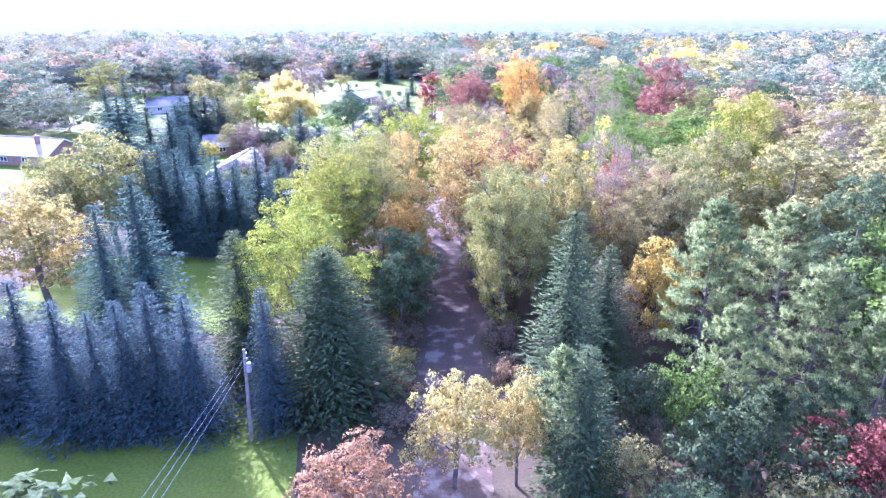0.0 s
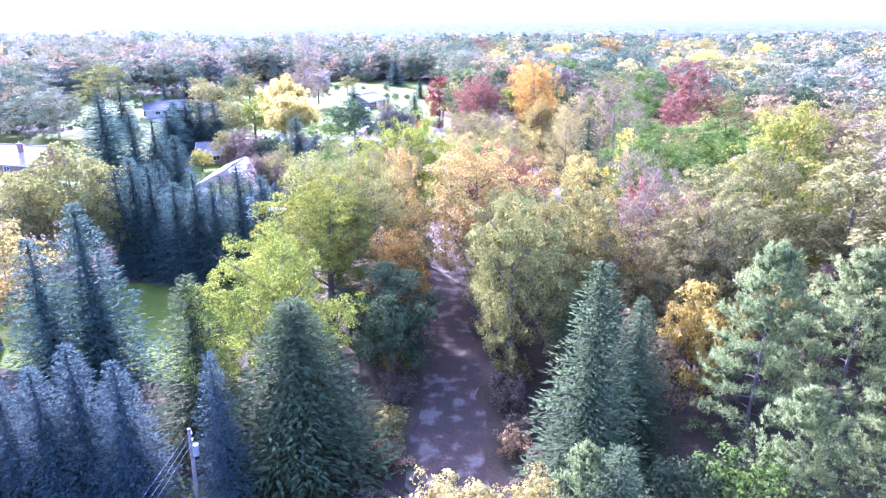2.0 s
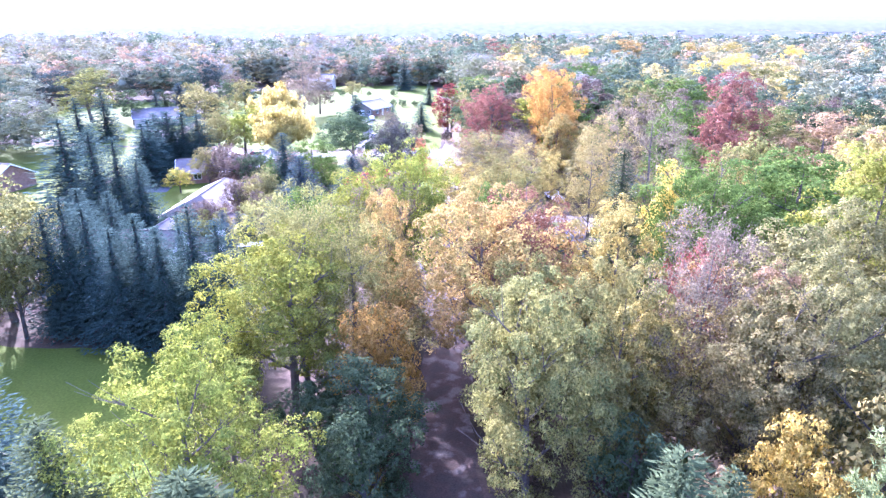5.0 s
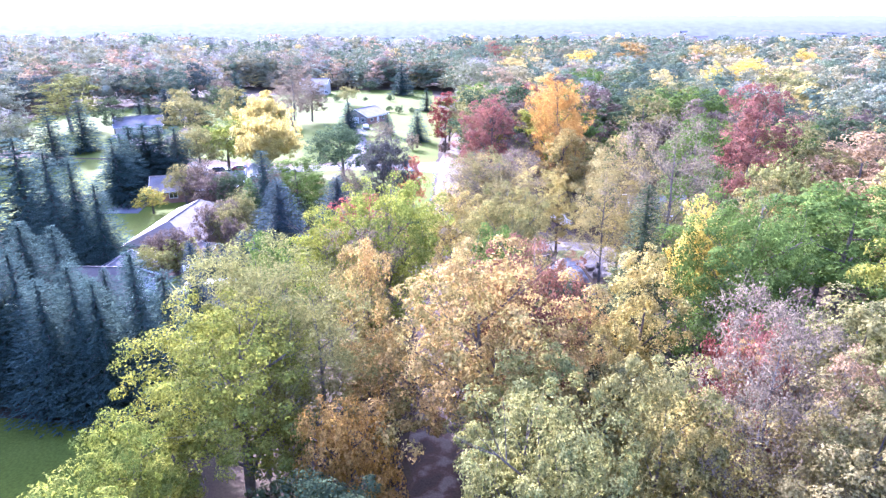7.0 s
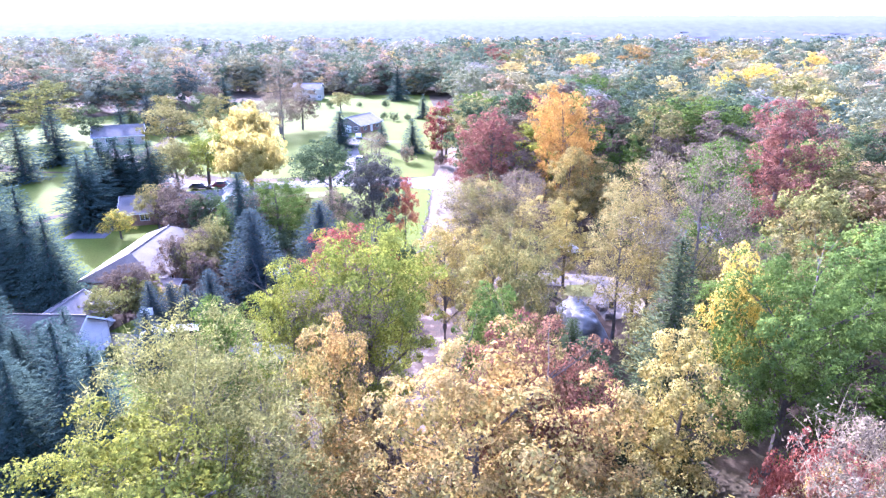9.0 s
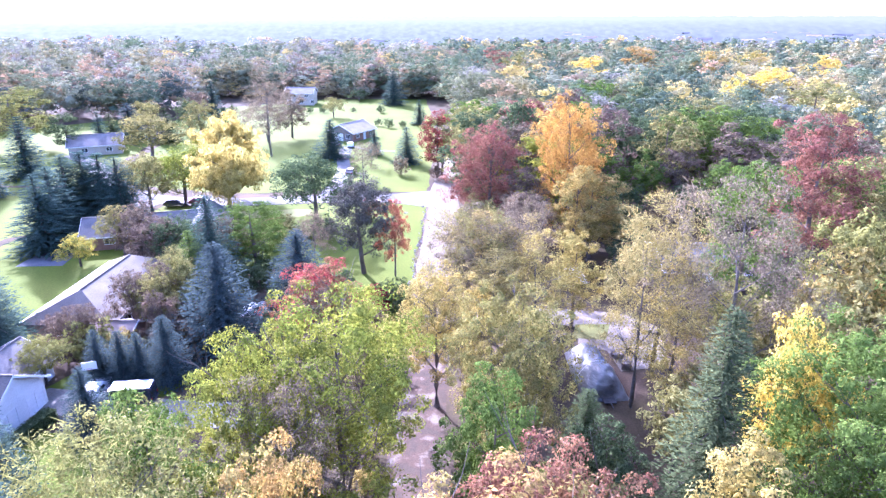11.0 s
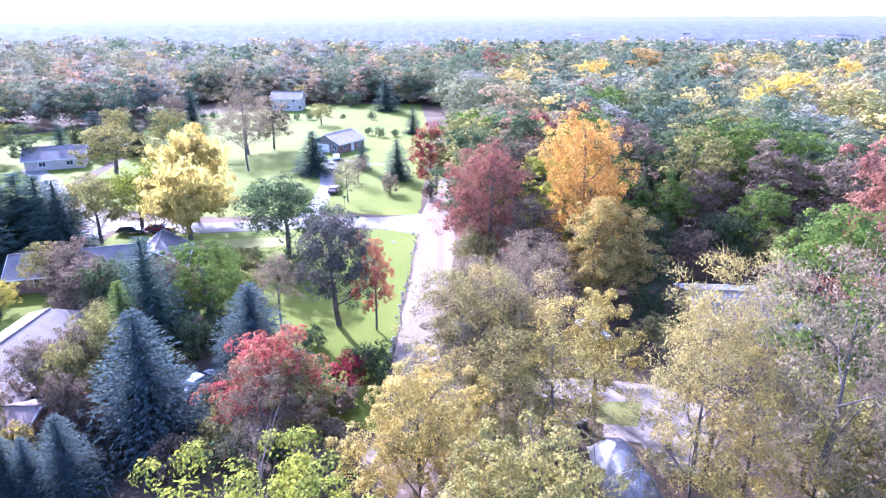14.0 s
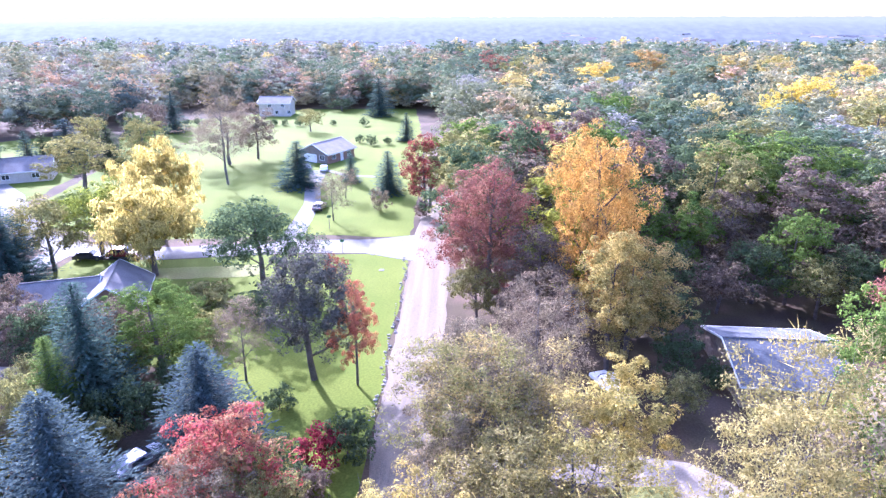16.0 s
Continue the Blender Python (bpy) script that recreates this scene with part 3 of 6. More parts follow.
strip("driveway_north", [(-26.0, 190), (-26.2, 199), (-27, 213), (-30, 226), (-32, 242)], [4.5, 3.6, 3.4, 3.4, 4], .040, CONCRETE, "pale concrete driveway to the brown house", "driveway", .05)
strip("driveway_west", [(-61.5, 186), (-62.5, 173), (-63, 158), (-62, 148)], [5.5, 4.6, 5.5, 7], .042, ASPHALT, "shaded driveway with parked cars", "driveway", .08)
sheet("driveway_south", [(-41.5, 112.6), (-39.5, 115.3), (-27.2, 113.9), (-12, 113), (-4.2, 113.5), (-4.0, 109.5), (-14, 109.4), (-26.5, 109.2), (-31, 109.4)], .044, CONCRETE, "pale concrete driveway with a parked van", "driveway", .06)
strip("driveway_car", [(-4, 122), (-14, 125), (-22, 127.5), (-24, 134)], [3.4, 3.2, 3.2, 3.4], .040, GRAVEL, "gravel driveway between the garden trees", "driveway", .08)
sheet("driveway_east", [(1.2, 134.5), (12, 135.8), (17.3, 136), (23.6, 135), (27, 131), (26.5, 126), (24, 121.5), (20.4, 120.5), (19.6, 125.2), (16.5, 126), (17.5, 131), (12, 132.2), (1.4, 131)], .040, SAND, "pale sandy yard and drive beside the clearing", "driveway", .25)
sheet("lawn_yard", [(15.8, 128.3), (16.8, 131.6), (21.0, 131.8), (20.0, 128.0)], .048, GRASS_DRY, "thin grass in the clearing", "lawn", .35)
strip("walk", [(-17, 236), (-24, 237), (-31, 243)], 1.4, .046, CONCRETE, "curved pale concrete garden walk", "path", .03)

# rough stones along the road's grass edge
g = random.Random(4)
for k in range(64):
    bm = bmesh.new()
    bmesh.ops.create_icosphere(bm, subdivisions=1, radius=1)
    for v in bm.verts:
        v.co *= g.uniform(.75, 1.15)
    s = g.uniform(.09, .22)
    for v in bm.verts:
        v.co = Vector((v.co.x * s * 1.3, v.co.y * s, v.co.z * s * .7))
    me = bpy.data.meshes.new("edging_stone")
    bm.to_mesh(me)
    bm.free()
    me.materials.append(STONE)
    st = new("edging_stone", me)
    y = 140 + k * .68
    st.matrix_world = pose(-4.6 + g.uniform(-.45, .35) + .4 * max(0, (y - 176) / 8) * -2, y, s * .4, 0, 0, g.uniform(0, 180))
    tagged(st, "pale rough field stone edging the gravel road", "stone", "stones along the road")


# ---- houses ----
def wall(name, length, height, at, turn, holes, material, parent, thick=.24):
    """A wall with its openings cut through; holes are (left, sill, width, height, kind)."""
    bm = bmesh.new()
    xs = sorted({0.0, float(length), *(float(q[0]) for q in holes), *(float(q[0] + q[2]) for q in holes)})
    zs = sorted({0.0, float(height), *(float(q[1]) for q in holes), *(float(q[1] + q[3]) for q in holes)})
    solid = {}
    for i in range(len(xs) - 1):
        for k in range(len(zs) - 1):
            cx, cz = (xs[i] + xs[i + 1]) / 2, (zs[k] + zs[k + 1]) / 2
            solid[i, k] = not any(q[0] < cx < q[0] + q[2] and q[1] < cz < q[1] + q[3] for q in holes)
    made = {}

    def corner(i, k, y):
        if (i, k, y) not in made:
            made[i, k, y] = bm.verts.new((xs[i], y * thick, zs[k]))
        return made[i, k, y]

    for (i, k), full in solid.items():
        if not full:
            continue
        for y in (0, 1):
            bm.faces.new([corner(i, k, y), corner(i + 1, k, y), corner(i + 1, k + 1, y), corner(i, k + 1, y)])
        for di, dk, e in ((-1, 0, ((i, k), (i, k + 1))), (1, 0, ((i + 1, k), (i + 1, k + 1))), (0, -1, ((i, k), (i + 1, k))), (0, 1, ((i, k + 1), (i + 1, k + 1)))):
            if not solid.get((i + di, k + dk), False):
                bm.faces.new([corner(*e[0], 0), corner(*e[1], 0), corner(*e[1], 1), corner(*e[0], 1)])
    bmesh.ops.recalc_face_normals(bm, faces=bm.faces[:])
    ob = part(name, bm, material, parent)
    m = pose(*at, 0, 0, turn)
    ob.matrix_local = m
    for a, s, w, h, kind in holes:
        bm = bmesh.new()
        f = .08
        for q in ((a, s, a + w, s + f), (a, s + h - f, a + w, s + h), (a, s, a + f, s + h), (a + w - f, s, a + w, s + h), (a + w / 2 - .03, s, a + w / 2 + .03, s + h)):
            box(bm, q[0], -.03, q[1], q[2], .08, q[3])
        win = part("window_frame" if kind == "window" else "door_frame", bm, TRIM, parent)
        win.matrix_local = m
        bm = bmesh.new()
        if kind == "window":
            box(bm, a + f, .05, s + f, a + w - f, .08, s + h - f)
            pn = part("pane", bm, PANE, win)
        else:
            for r in range(4):
                box(bm, a + f, .04, s + f + (h - 2 * f) * r / 4 + .015, a + w - f, .09, s + f + (h - 2 * f) * (r + 1) / 4 - .015)
            pn = part("door_panel", bm, TRIM, win)
    return ob


def house(at, turn, length, depth, eave, ridge, shingles, walls, label, hip=0.0, chimney=None, over=.55, gable_mat=None, south=(), north=(), east=(), west=(), name="house"):
    """A house with its ridge along its own x. hip is how far the ridge stops short of each end."""
    h = new(name)
    tagged(h, label, "house")
    L, D = length / 2, depth / 2
    wall("wall", length, eave, (-L, -D, 0), 0, list(south), walls, h)
    wall("wall", length, eave, (L, D, 0), 180, list(north), walls, h)
    wall("wall", depth - .5, eave, (L, -D + .25, 0), 90, list(east), gable_mat or walls, h)
    wall("wall", depth - .5, eave, (-L, D - .25, 0), -90, list(west), gable_mat or walls, h)
    slope = (ridge - eave) / D
    low = eave - over * slope + .12
    X, Y, R, top = L + over, D + over, L + over - hip, ridge + .12
    for sg in (-1, 1):
        bm = bmesh.new()
        pts = [(-X * sg, Y * -sg, low), (X * sg, Y * -sg, low), (R * sg, 0, top), (-R * sg, 0, top)]
        slab(bm, pts, .14)
        part("roof", bm, shingles, h)
        bm = bmesh.new()
        box(bm, -X, sg * Y - .02, low - .22, X, sg * Y + .10, low - .02)
        part("gutter", bm, TRIM, h, "white gutter")
        bm = bmesh.new()
        if hip:
            slab(bm, [(sg * X, -Y * sg, low), (sg * X, Y * sg, low), (sg * R, 0, top)], .14)
            part("roof", bm, shingles, h)
        else:
            v = [bm.verts.new(p) for p in ((sg * (L - .02), -D + .25, eave), (sg * (L - .02), D - .25, eave), (sg * (L - .02), 0, ridge - .15), (sg * (L - .26), -D + .25, eave), (sg * (L - .26), D - .25, eave), (sg * (L - .26), 0, ridge - .15))]
            bm.faces.new(v[:3])
            bm.faces.new(v[:2:-1])
            for i in range(3):
                bm.faces.new((v[i], v[3 + i], v[3 + (i + 1) % 3], v[(i + 1) % 3]))
            bmesh.ops.recalc_face_normals(bm, faces=bm.faces[:])
            part("gable", bm, gable_mat or walls, h)
            bm = bmesh.new()
            for sy in (-1, 1):
                slab(bm, [(sg * X, sy * Y, low + .03), (sg * (X + .06), sy * Y, low + .03), (sg * (X + .06), 0, top + .03), (sg * X, 0, top + .03)], .24)
            part("bargeboard", bm, TRIM, h, "white bargeboard")
    bm = bmesh.new()
    tube(bm, [(-R, 0, top + .01), (R, 0, top + .01)], [.11, .11], 6)
    part("ridge_cap", bm, shingles, h)
    if chimney:
        cx, cy, ct = chimney
        bm = bmesh.new()
        box(bm, cx - .45, cy - .35, eave - .5, cx + .45, cy + .35, ct)
        box(bm, cx - .52, cy - .42, ct, cx + .52, cy + .42, ct + .12)
        ch = part("chimney", bm, BRICK, h, "brick chimney")
        bm = bmesh.new()
        tube(bm, [(cx, cy, ct + .1), (cx, cy, ct + .5)], [.14, .12], 8)
        part("flue", bm, CHROME, ch)
    h.matrix_world = pose(*at, 0, 0, turn)
    return h


W = "window"
house((-46.6, 108.9, 0), 0, 17, 8.2, 2.9, 5.4, SHINGLE_TAN, SIDING, "tan-roofed house with a white gabled end wall",
      south=((2, .9, 1.5, 1.3, W), (6, .9, 1.5, 1.3, W), (11, .9, 1.8, 1.3, W)), east=((1.4, .0, 2.5, 2.2, "door"), (5.2, .0, 2.5, 2.2, "door")))
house((-43.6, 114.9, 0), 90, 5.6, 6.4, 2.5, 4.2, SHINGLE, SIDING, "low grey-roofed wing behind the white house", east=((1.6, .9, 1.5, 1.2, W),), south=((2.2, .9, 1.2, 1.2, W),), name="house_wing")
house((-42.9, 134.3, 0), 90, 19, 10, 2.7, 5.1, SHINGLE_TAN, BRICK, "long low brick house with a tan hipped roof", hip=4.2, south=((3, .9, 1.8, 1.2, W), (8, .9, 2.2, 1.2, W), (14, .9, 1.6, 1.2, W)), west=((3, .9, 1.6, 1.2, W),))
house((-37.0, 124.6, 0), 0, 4.8, 4.4, 2.1, 3.0, SHINGLE_BROWN, BRICK, "low brown-roofed shed beside the brick house", south=((1.2, 0, 2.2, 1.9, "door"),), over=.3, name="garden_shed")
house((-41.2, 163.2, 0), 108, 9, 7.0, 2.7, 5.1, SHINGLE, BRICK, "gabled wing of the long brick house", east=((2, .9, 1.6, 1.2, W),), name="house_wing")
house((-51.6, 160.6, 0), 18, 17, 7.4, 2.6, 4.5, SHINGLE, BRICK, "long low brick house with a worn grey roof", south=((3, .9, 1.6, 1.2, W), (8, .9, 2.0, 1.2, W), (14, .9, 1.6, 1.2, W)), east=((3, .9, 1.4, 1.2, W),))
SHINGLE_PALE = surface("shingle_pale", (.20, .17, .145), (.26, .225, .195), .5, .85, .3, 16)
house((-32.6, 256.0, 0), 62, 11, 9.5, 2.7, 4.8, SHINGLE_PALE, BRICK, "brown brick house with a broad pale roof on the lawn", gable_mat=WOOD, west=((1.2, 0, 4.2, 2.2, "door"), (6.4, .8, 1.6, 1.4, W)), south=((1.5, .9, 1.6, 1.2, W), (5, 0, 1.2, 2.1, "door"), (7.8, .9, 1.6, 1.2, W)))
house((-68, 334, 0), 0, 11.5, 8.5, 5.0, 7.0, SHINGLE, SIDING_TAN, "two-storey pale house at the edge of the far lawn", south=((1, .9, 1.4, 1.3, W), (3.4, 3.4, 1.3, 1.2, W), (6, .9, 1.4, 1.3, W), (8.4, 3.4, 1.3, 1.2, W), (10.6, .9, 1.4, 1.3, W)))
house((-100, 150, 0), -12, 21, 11, 2.8, 5.6, SHINGLE_BROWN, BRICK, "long brown-roofed brick house on a lawn", chimney=(5.5, -2.0, 6.4), south=((3, .9, 1.6, 1.2, W), (8, .9, 2.0, 1.2, W), (14, .9, 1.6, 1.2, W)))
house((-100, 232, 0), 24, 13, 9, 2.8, 5.0, SHINGLE, SIDING_TAN, "pale low house beyond the domed tree", south=((3, .9, 1.6, 1.2, W), (9, .9, 1.6, 1.2, W)))
house((37.0, 149.0, 0), -3, 11.0, 12.0, 2.6, 4.4, METAL_ROOF, WOOD, "weathered shed with a pale sheet-metal roof", south=((5.5, 0, 1.1, 2.0, "door"),), over=.4, name="shed")

# ---- vehicles ----
def vehicle(kind, at, turn, colour, label, length=4.6, width=1.8, height=1.45, roof=None, name="car"):
    """A road vehicle whose nose points along its own +x."""
    car = new(name)
    tagged(car, label, kind)
    L, Wd, H = length / 2, width / 2, height
    deck = .36 * H + .35
    if name == "van":
        prof = [(-L, .4), (-L, H * .93), (-L + .15, H), (L * .42, H), (L * .62, deck + .25), (L * .96, deck), (L, deck - .2), (L, .4)]
    elif name == "pickup_truck":
        prof = [(-L, .5), (-L, deck + .1), (-L * .12, deck + .1), (-L * .08, H), (L * .28, H), (L * .45, deck + .12), (L * .97, deck), (L, deck - .25), (L, .5)]
    else:
        prof = [(-L, .35), (-L, deck - .05), (-L * .86, deck + .05), (-L * .62, H - .04), (-L * .4, H), (L * .12, H), (L * .42, deck + .08), (L * .95, deck - .1), (L, deck - .25), (L, .35)]
    bm = bmesh.new()
    sides = []
    for sy in (-1, 1):
        sides.append([bm.verts.new((x, sy * (Wd if z < deck + .13 else Wd * .84), z)) for x, z in prof])
    n = len(prof)
    bm.faces.new(sides[0])
    bm.faces.new(sides[1][::-1])
    for i in range(n):
        bm.faces.new((sides[0][i], sides[1][i], sides[1][(i + 1) % n], sides[0][(i + 1) % n]))
    bmesh.ops.recalc_face_normals(bm, faces=bm.faces[:])
    bmesh.ops.bevel(bm, geom=bm.edges[:], offset=.05, segments=2, affect="EDGES")
    part("body", bm, colour, car)
    tops = [p for p in prof if p[1] > deck + .2]
    x0, x1 = min(p[0] for p in tops), max(p[0] for p in tops)
    zr = max(p[1] for p in tops)
    for sy in (-1, 1):
        bm = bmesh.new()
        v = [bm.verts.new(p) for p in ((x0 + .2, sy * (Wd * .955), deck + .12), (x1 - .05, sy * (Wd * .955), deck + .12), (x1 - .35, sy * (Wd * .87), zr - .14), (x0 + .3, sy * (Wd * .87), zr - .14))]
        bm.faces.new(v)
        r = bmesh.ops.extrude_face_region(bm, geom=bm.faces[:])
        for e in r["geom"]:
            if isinstance(e, bmesh.types.BMVert):
                e.co.y += sy * .02
        bmesh.ops.recalc_face_normals(bm, faces=bm.faces[:])
        part("side_window", bm, PANE, car)
    xs = [p for p in prof if p[1] >= deck]
    bm = bmesh.new()
    i = max(k for k in range(n) if prof[k][1] > H - .08)
    a, b = prof[i], prof[i + 1]
    v = [bm.verts.new(p) for p in ((a[0] + .06, -Wd * .76, a[1] - .02), (a[0] + .06, Wd * .76, a[1] - .02), (b[0] + .03, Wd * .84, b[1] + .06), (b[0] + .03, -Wd * .84, b[1] + .06))]
    f = bm.faces.new(v)
    r = bmesh.ops.extrude_face_region(bm, geom=[f])
    for e in r["geom"]:
        if isinstance(e, bmesh.types.BMVert):
            e.co += Vector((.03, 0, .03))
    bmesh.ops.recalc_face_normals(bm, faces=bm.faces[:])
    part("windscreen", bm, PANE, car)
    if roof:
        bm = bmesh.new()
        box(bm, x0 + .1, -Wd * .8, zr + .004, x1 - .45, Wd * .8, zr + .12)
        bmesh.ops.bevel(bm, geom=bm.edges[:], offset=.05, segments=2, affect="EDGES")
        part("roof_top", bm, roof, car, "white raised roof")
    for sx in (-.62, .62):
        for sy in (-1, 1):
            bm = bmesh.new()
            tube(bm, [(L * sx, sy * (Wd - .2), .33), (L * sx, sy * (Wd + .01), .33)], [.33, .33], 16)
            wh = part("wheel", bm, RUBBER, car)
            bm = bmesh.new()
            tube(bm, [(L * sx, sy * (Wd - .02), .33), (L * sx, sy * (Wd + .025), .33)], [.19, .17], 10)
            part("rim", bm, CHROME, wh)
    for sy in (-1, 1):
        bm = bmesh.new()
        box(bm, L - .03, sy * Wd * .72 - .14, deck - .38, L + .025, sy * Wd * .72 + .14, deck - .24)
        part("headlight", bm, CHROME, car)
        bm = bmesh.new()
        box(bm, -L - .025, sy * Wd * .8 - .09, deck - .3, -L + .03, sy * Wd * .8 + .09, deck - .08)
        part("tail_light", bm, RED_LAMP, car)
    for x0, x1 in ((L - .02, L + .09), (-L - .09, -L + .02)):
        bm = bmesh.new()
        box(bm, x0, -Wd * .9, .36, x1, Wd * .9, .52)
        part("bumper", bm, BLACK, car)
    car.matrix_world = pose(*at, 0, 0, turn)
    return car


GREEN_SIGN = surface("sign_green", (.03, .12, .06), (.05, .16, .08), 3, .5, .02)
RED_LAMP = glassy("red_lamp", (.3, .02, .02))
P_DARK, P_WHITE, P_RED, P_BLUE, P_SILVER = paint("paint_dark", (.03, .03, .04)), paint("paint_white", (.7, .71, .72)), paint("paint_red", (.16, .02, .02)), paint("paint_blue", (.06, .09, .16)), paint("paint_silver", (.42, .43, .45))
vehicle("van", (-30.0, 112.9, .048), 188, P_DARK, "dark full-size van with a white roof on a driveway", 5.4, 2.0, 2.0, P_WHITE, "van")
vehicle("car", (-23.6, 133.0, .044), 60, P_SILVER, "silver car parked between the garden trees")
vehicle("car", (-33.8, 114.2, .048), 100, P_WHITE, "white car parked beside the van")
vehicle("truck", (-63.6, 166.5, .046), 60, P_WHITE, "white pickup truck parked on a driveway", 5.5, 1.95, 1.8, None, "pickup_truck")
vehicle("car", (-61.4, 160.6, .046), 62, P_SILVER, "silver car parked on a driveway")
vehicle("car", (-63.9, 157.2, .046), 60, P_BLUE, "dark blue car parked on a driveway")
vehicle("car", (-50.3, 181.9, .054), 5, P_RED, "dark red car parked at the street edge", 4.8, 1.9, 1.6)
vehicle("car", (-55.0, 180.6, .054), 8, P_DARK, "dark car parked at the street edge", 4.6, 1.8, 1.5)
vehicle("car", (-24.6, 209, .044), 85, P_DARK, "dark car parked on the pale driveway")
vehicle("car", (-35.6, 243.2, .05), 120, P_SILVER, "silver car parked before the brown house")
vehicle("car", (-30.6, 241.6, .05), 100, P_WHITE, "white car parked before the brown house")
vehicle("truck", (19.0, 145.6, .024), 110, P_WHITE, "old white pickup truck standing in the clearing", 5.3, 1.9, 1.75, None, "pickup_truck")

# ---- pole, wires, hoop, yard things ----
pole = new("utility_pole")
bm = bmesh.new()
tube(bm, [(0, 0, -.4), (0, 0, 4), (0, 0, 8.6)], [.17, .15, .11], 10)
part("post", bm, WOOD, pole)
bm = bmesh.new()
tube(bm, [(.28, 0, 6.6), (.28, 0, 7.4)], [.2, .2], 10)
part("transformer", bm, STONE, pole, "grey transformer can")
for k in range(3):
    bm = bmesh.new()
    tube(bm, [(.1, 0, 8.3 - k * .5), (.2, -.12, 8.3 - k * .5), (.2, -.12, 8.45 - k * .5)], [.03, .03, .05], 6)
    part("insulator", bm, TRIM, pole)
pole.matrix_world = pose(-15.9, 43.4, 0, 0, 2.0, 0)
tagged(pole, "weathered wooden utility pole beside the spruces", "pole")
WIRE = surface("wire", (.35, .35, .36), (.45, .45, .46), 4, .4, .02, metal=.6)
for k in range(3):
    bm = bmesh.new()
    a, b = Vector((-15.6, 43.3, 8.4 - k * .5)), Vector((-20.4 + k * .8, 0, 8.0 - k * .3))
    pts = [a.lerp(b, i / 14) - Vector((0, 0, 1.1 * 4 * (i / 14) * (1 - i / 14))) for i in range(15)]
    tube(bm, pts, [.008] * 15, 4)
    me = bpy.data.meshes.new("overhead_wire")
    bm.to_mesh(me)
    bm.free()
    me.materials.append(WIRE)
    tagged(new("overhead_wire", me), "thin overhead wire running from the utility pole", "wire", "wires of the pole")

hoop = new("basketball_hoop")
bm = bmesh.new()
tube(bm, [(0, 0, 0), (0, 0, 2.9), (0, -.7, 3.2)], [.06, .06, .05], 8)
part("post", bm, BLACK, hoop)
bm = bmesh.new()
box(bm, -.68, -.76, 2.9, .68, -.72, 3.75)
part("backboard", bm, TRIM, hoop, "white backboard")
bm = bmesh.new()
for k in range(16):
    a, b = 2 * math.pi * k / 16, 2 * math.pi * (k + 1) / 16
    tube(bm, [(.23 * math.cos(a), -1.02 + .23 * math.sin(a), 3.05), (.23 * math.cos(b), -1.02 + .23 * math.sin(b), 3.05)], [.015, .015], 4)
part("ring", bm, RED_LAMP, hoop, "orange ring")
hoop.matrix_world = pose(-34.3, 115.0, .05, 0, 0, 20)
tagged(hoop, "basketball hoop with a white backboard beside the driveway", "hoop")

# ---- clipped hedge by the white house ----
hedge = new("hedge")
gh = np.random.default_rng(12)
k = 3400
f = gh.random((k, 3)) * 2 - 1
ax = gh.integers(0, 3, k)
f[np.arange(k), ax] = np.where(ax == 2, 1.0, np.sign(f[np.arange(k), ax]))
face = np.zeros((k, 3))
face[np.arange(k), ax] = f[np.arange(k), ax]
pts = f * np.array([.62, 3.1, .62]) + np.array([0, 0, .66]) + gh.normal(size=(k, 3)) * .045
v, fc, nv = kites(pts, gh.normal(size=(k, 3)), face + gh.normal(size=(k, 3)) * .5, .16, .11, face, .6)
leaves = new("foliage", mesh_from("foliage", v, fc, [LEAF["deep"]], None, nv))
leaves.parent = hedge
bm = bmesh.new()
box(bm, -.56, -3.0, 0, .56, 3.0, 1.18)
part("core", bm, LEAF["deep"], hedge)
hedge.matrix_world = pose(-36.3, 107.0, .02, 0, 0, -9)
tagged(hedge, "low clipped dark green hedge before the white house", "hedge")

# ---- street furniture ----
for x, y, hgt in ((-20.2, 196.8, 2.6), (-15.6, 184.6, 2.4), (-27.8, 194.0, 1.3)):
    post = new("sign_post" if hgt > 2 else "mailbox")
    bm = bmesh.new()
    tube(bm, [(0, 0, 0), (0, 0, hgt)], [.05, .05], 6)
    part("post", bm, WOOD, post)
    bm = bmesh.new()
    if hgt > 2:
        box(bm, -.32, -.03, hgt - .45, .32, -.055, hgt)
        part("plate", bm, GREEN_SIGN, post, "small green plate")
        tagged(post, "street sign on a thin wooden post", "sign")
    else:
        box(bm, -.12, -.28, hgt, .12, .28, hgt + .26)
        bmesh.ops.bevel(bm, geom=bm.edges[:], offset=.06, segments=2, affect="EDGES")
        part("box", bm, BLACK, post, "dark rounded box")
        tagged(post, "dark mailbox on a post beside the driveway", "mailbox")
    post.matrix_world = pose(x, y, .02, 0, 0, 15)
for x, y in ((-19.0, 189.4), (-10.6, 184.2), (-8.4, 177.6)):
    bm = bmesh.new()
    tube(bm, [(0, 0, 0), (0, 0, .05), (0, 0, .07)], [.42, .42, .34], 16)
    me = bpy.data.meshes.new("manhole_cover")
    bm.to_mesh(me)
    bm.free()
    me.materials.append(BLACK)
    ob = new("manhole_cover", me)
    ob.matrix_world = pose(x, y, .03)
    tagged(ob, "dark round iron manhole cover beside the street", "manhole cover")

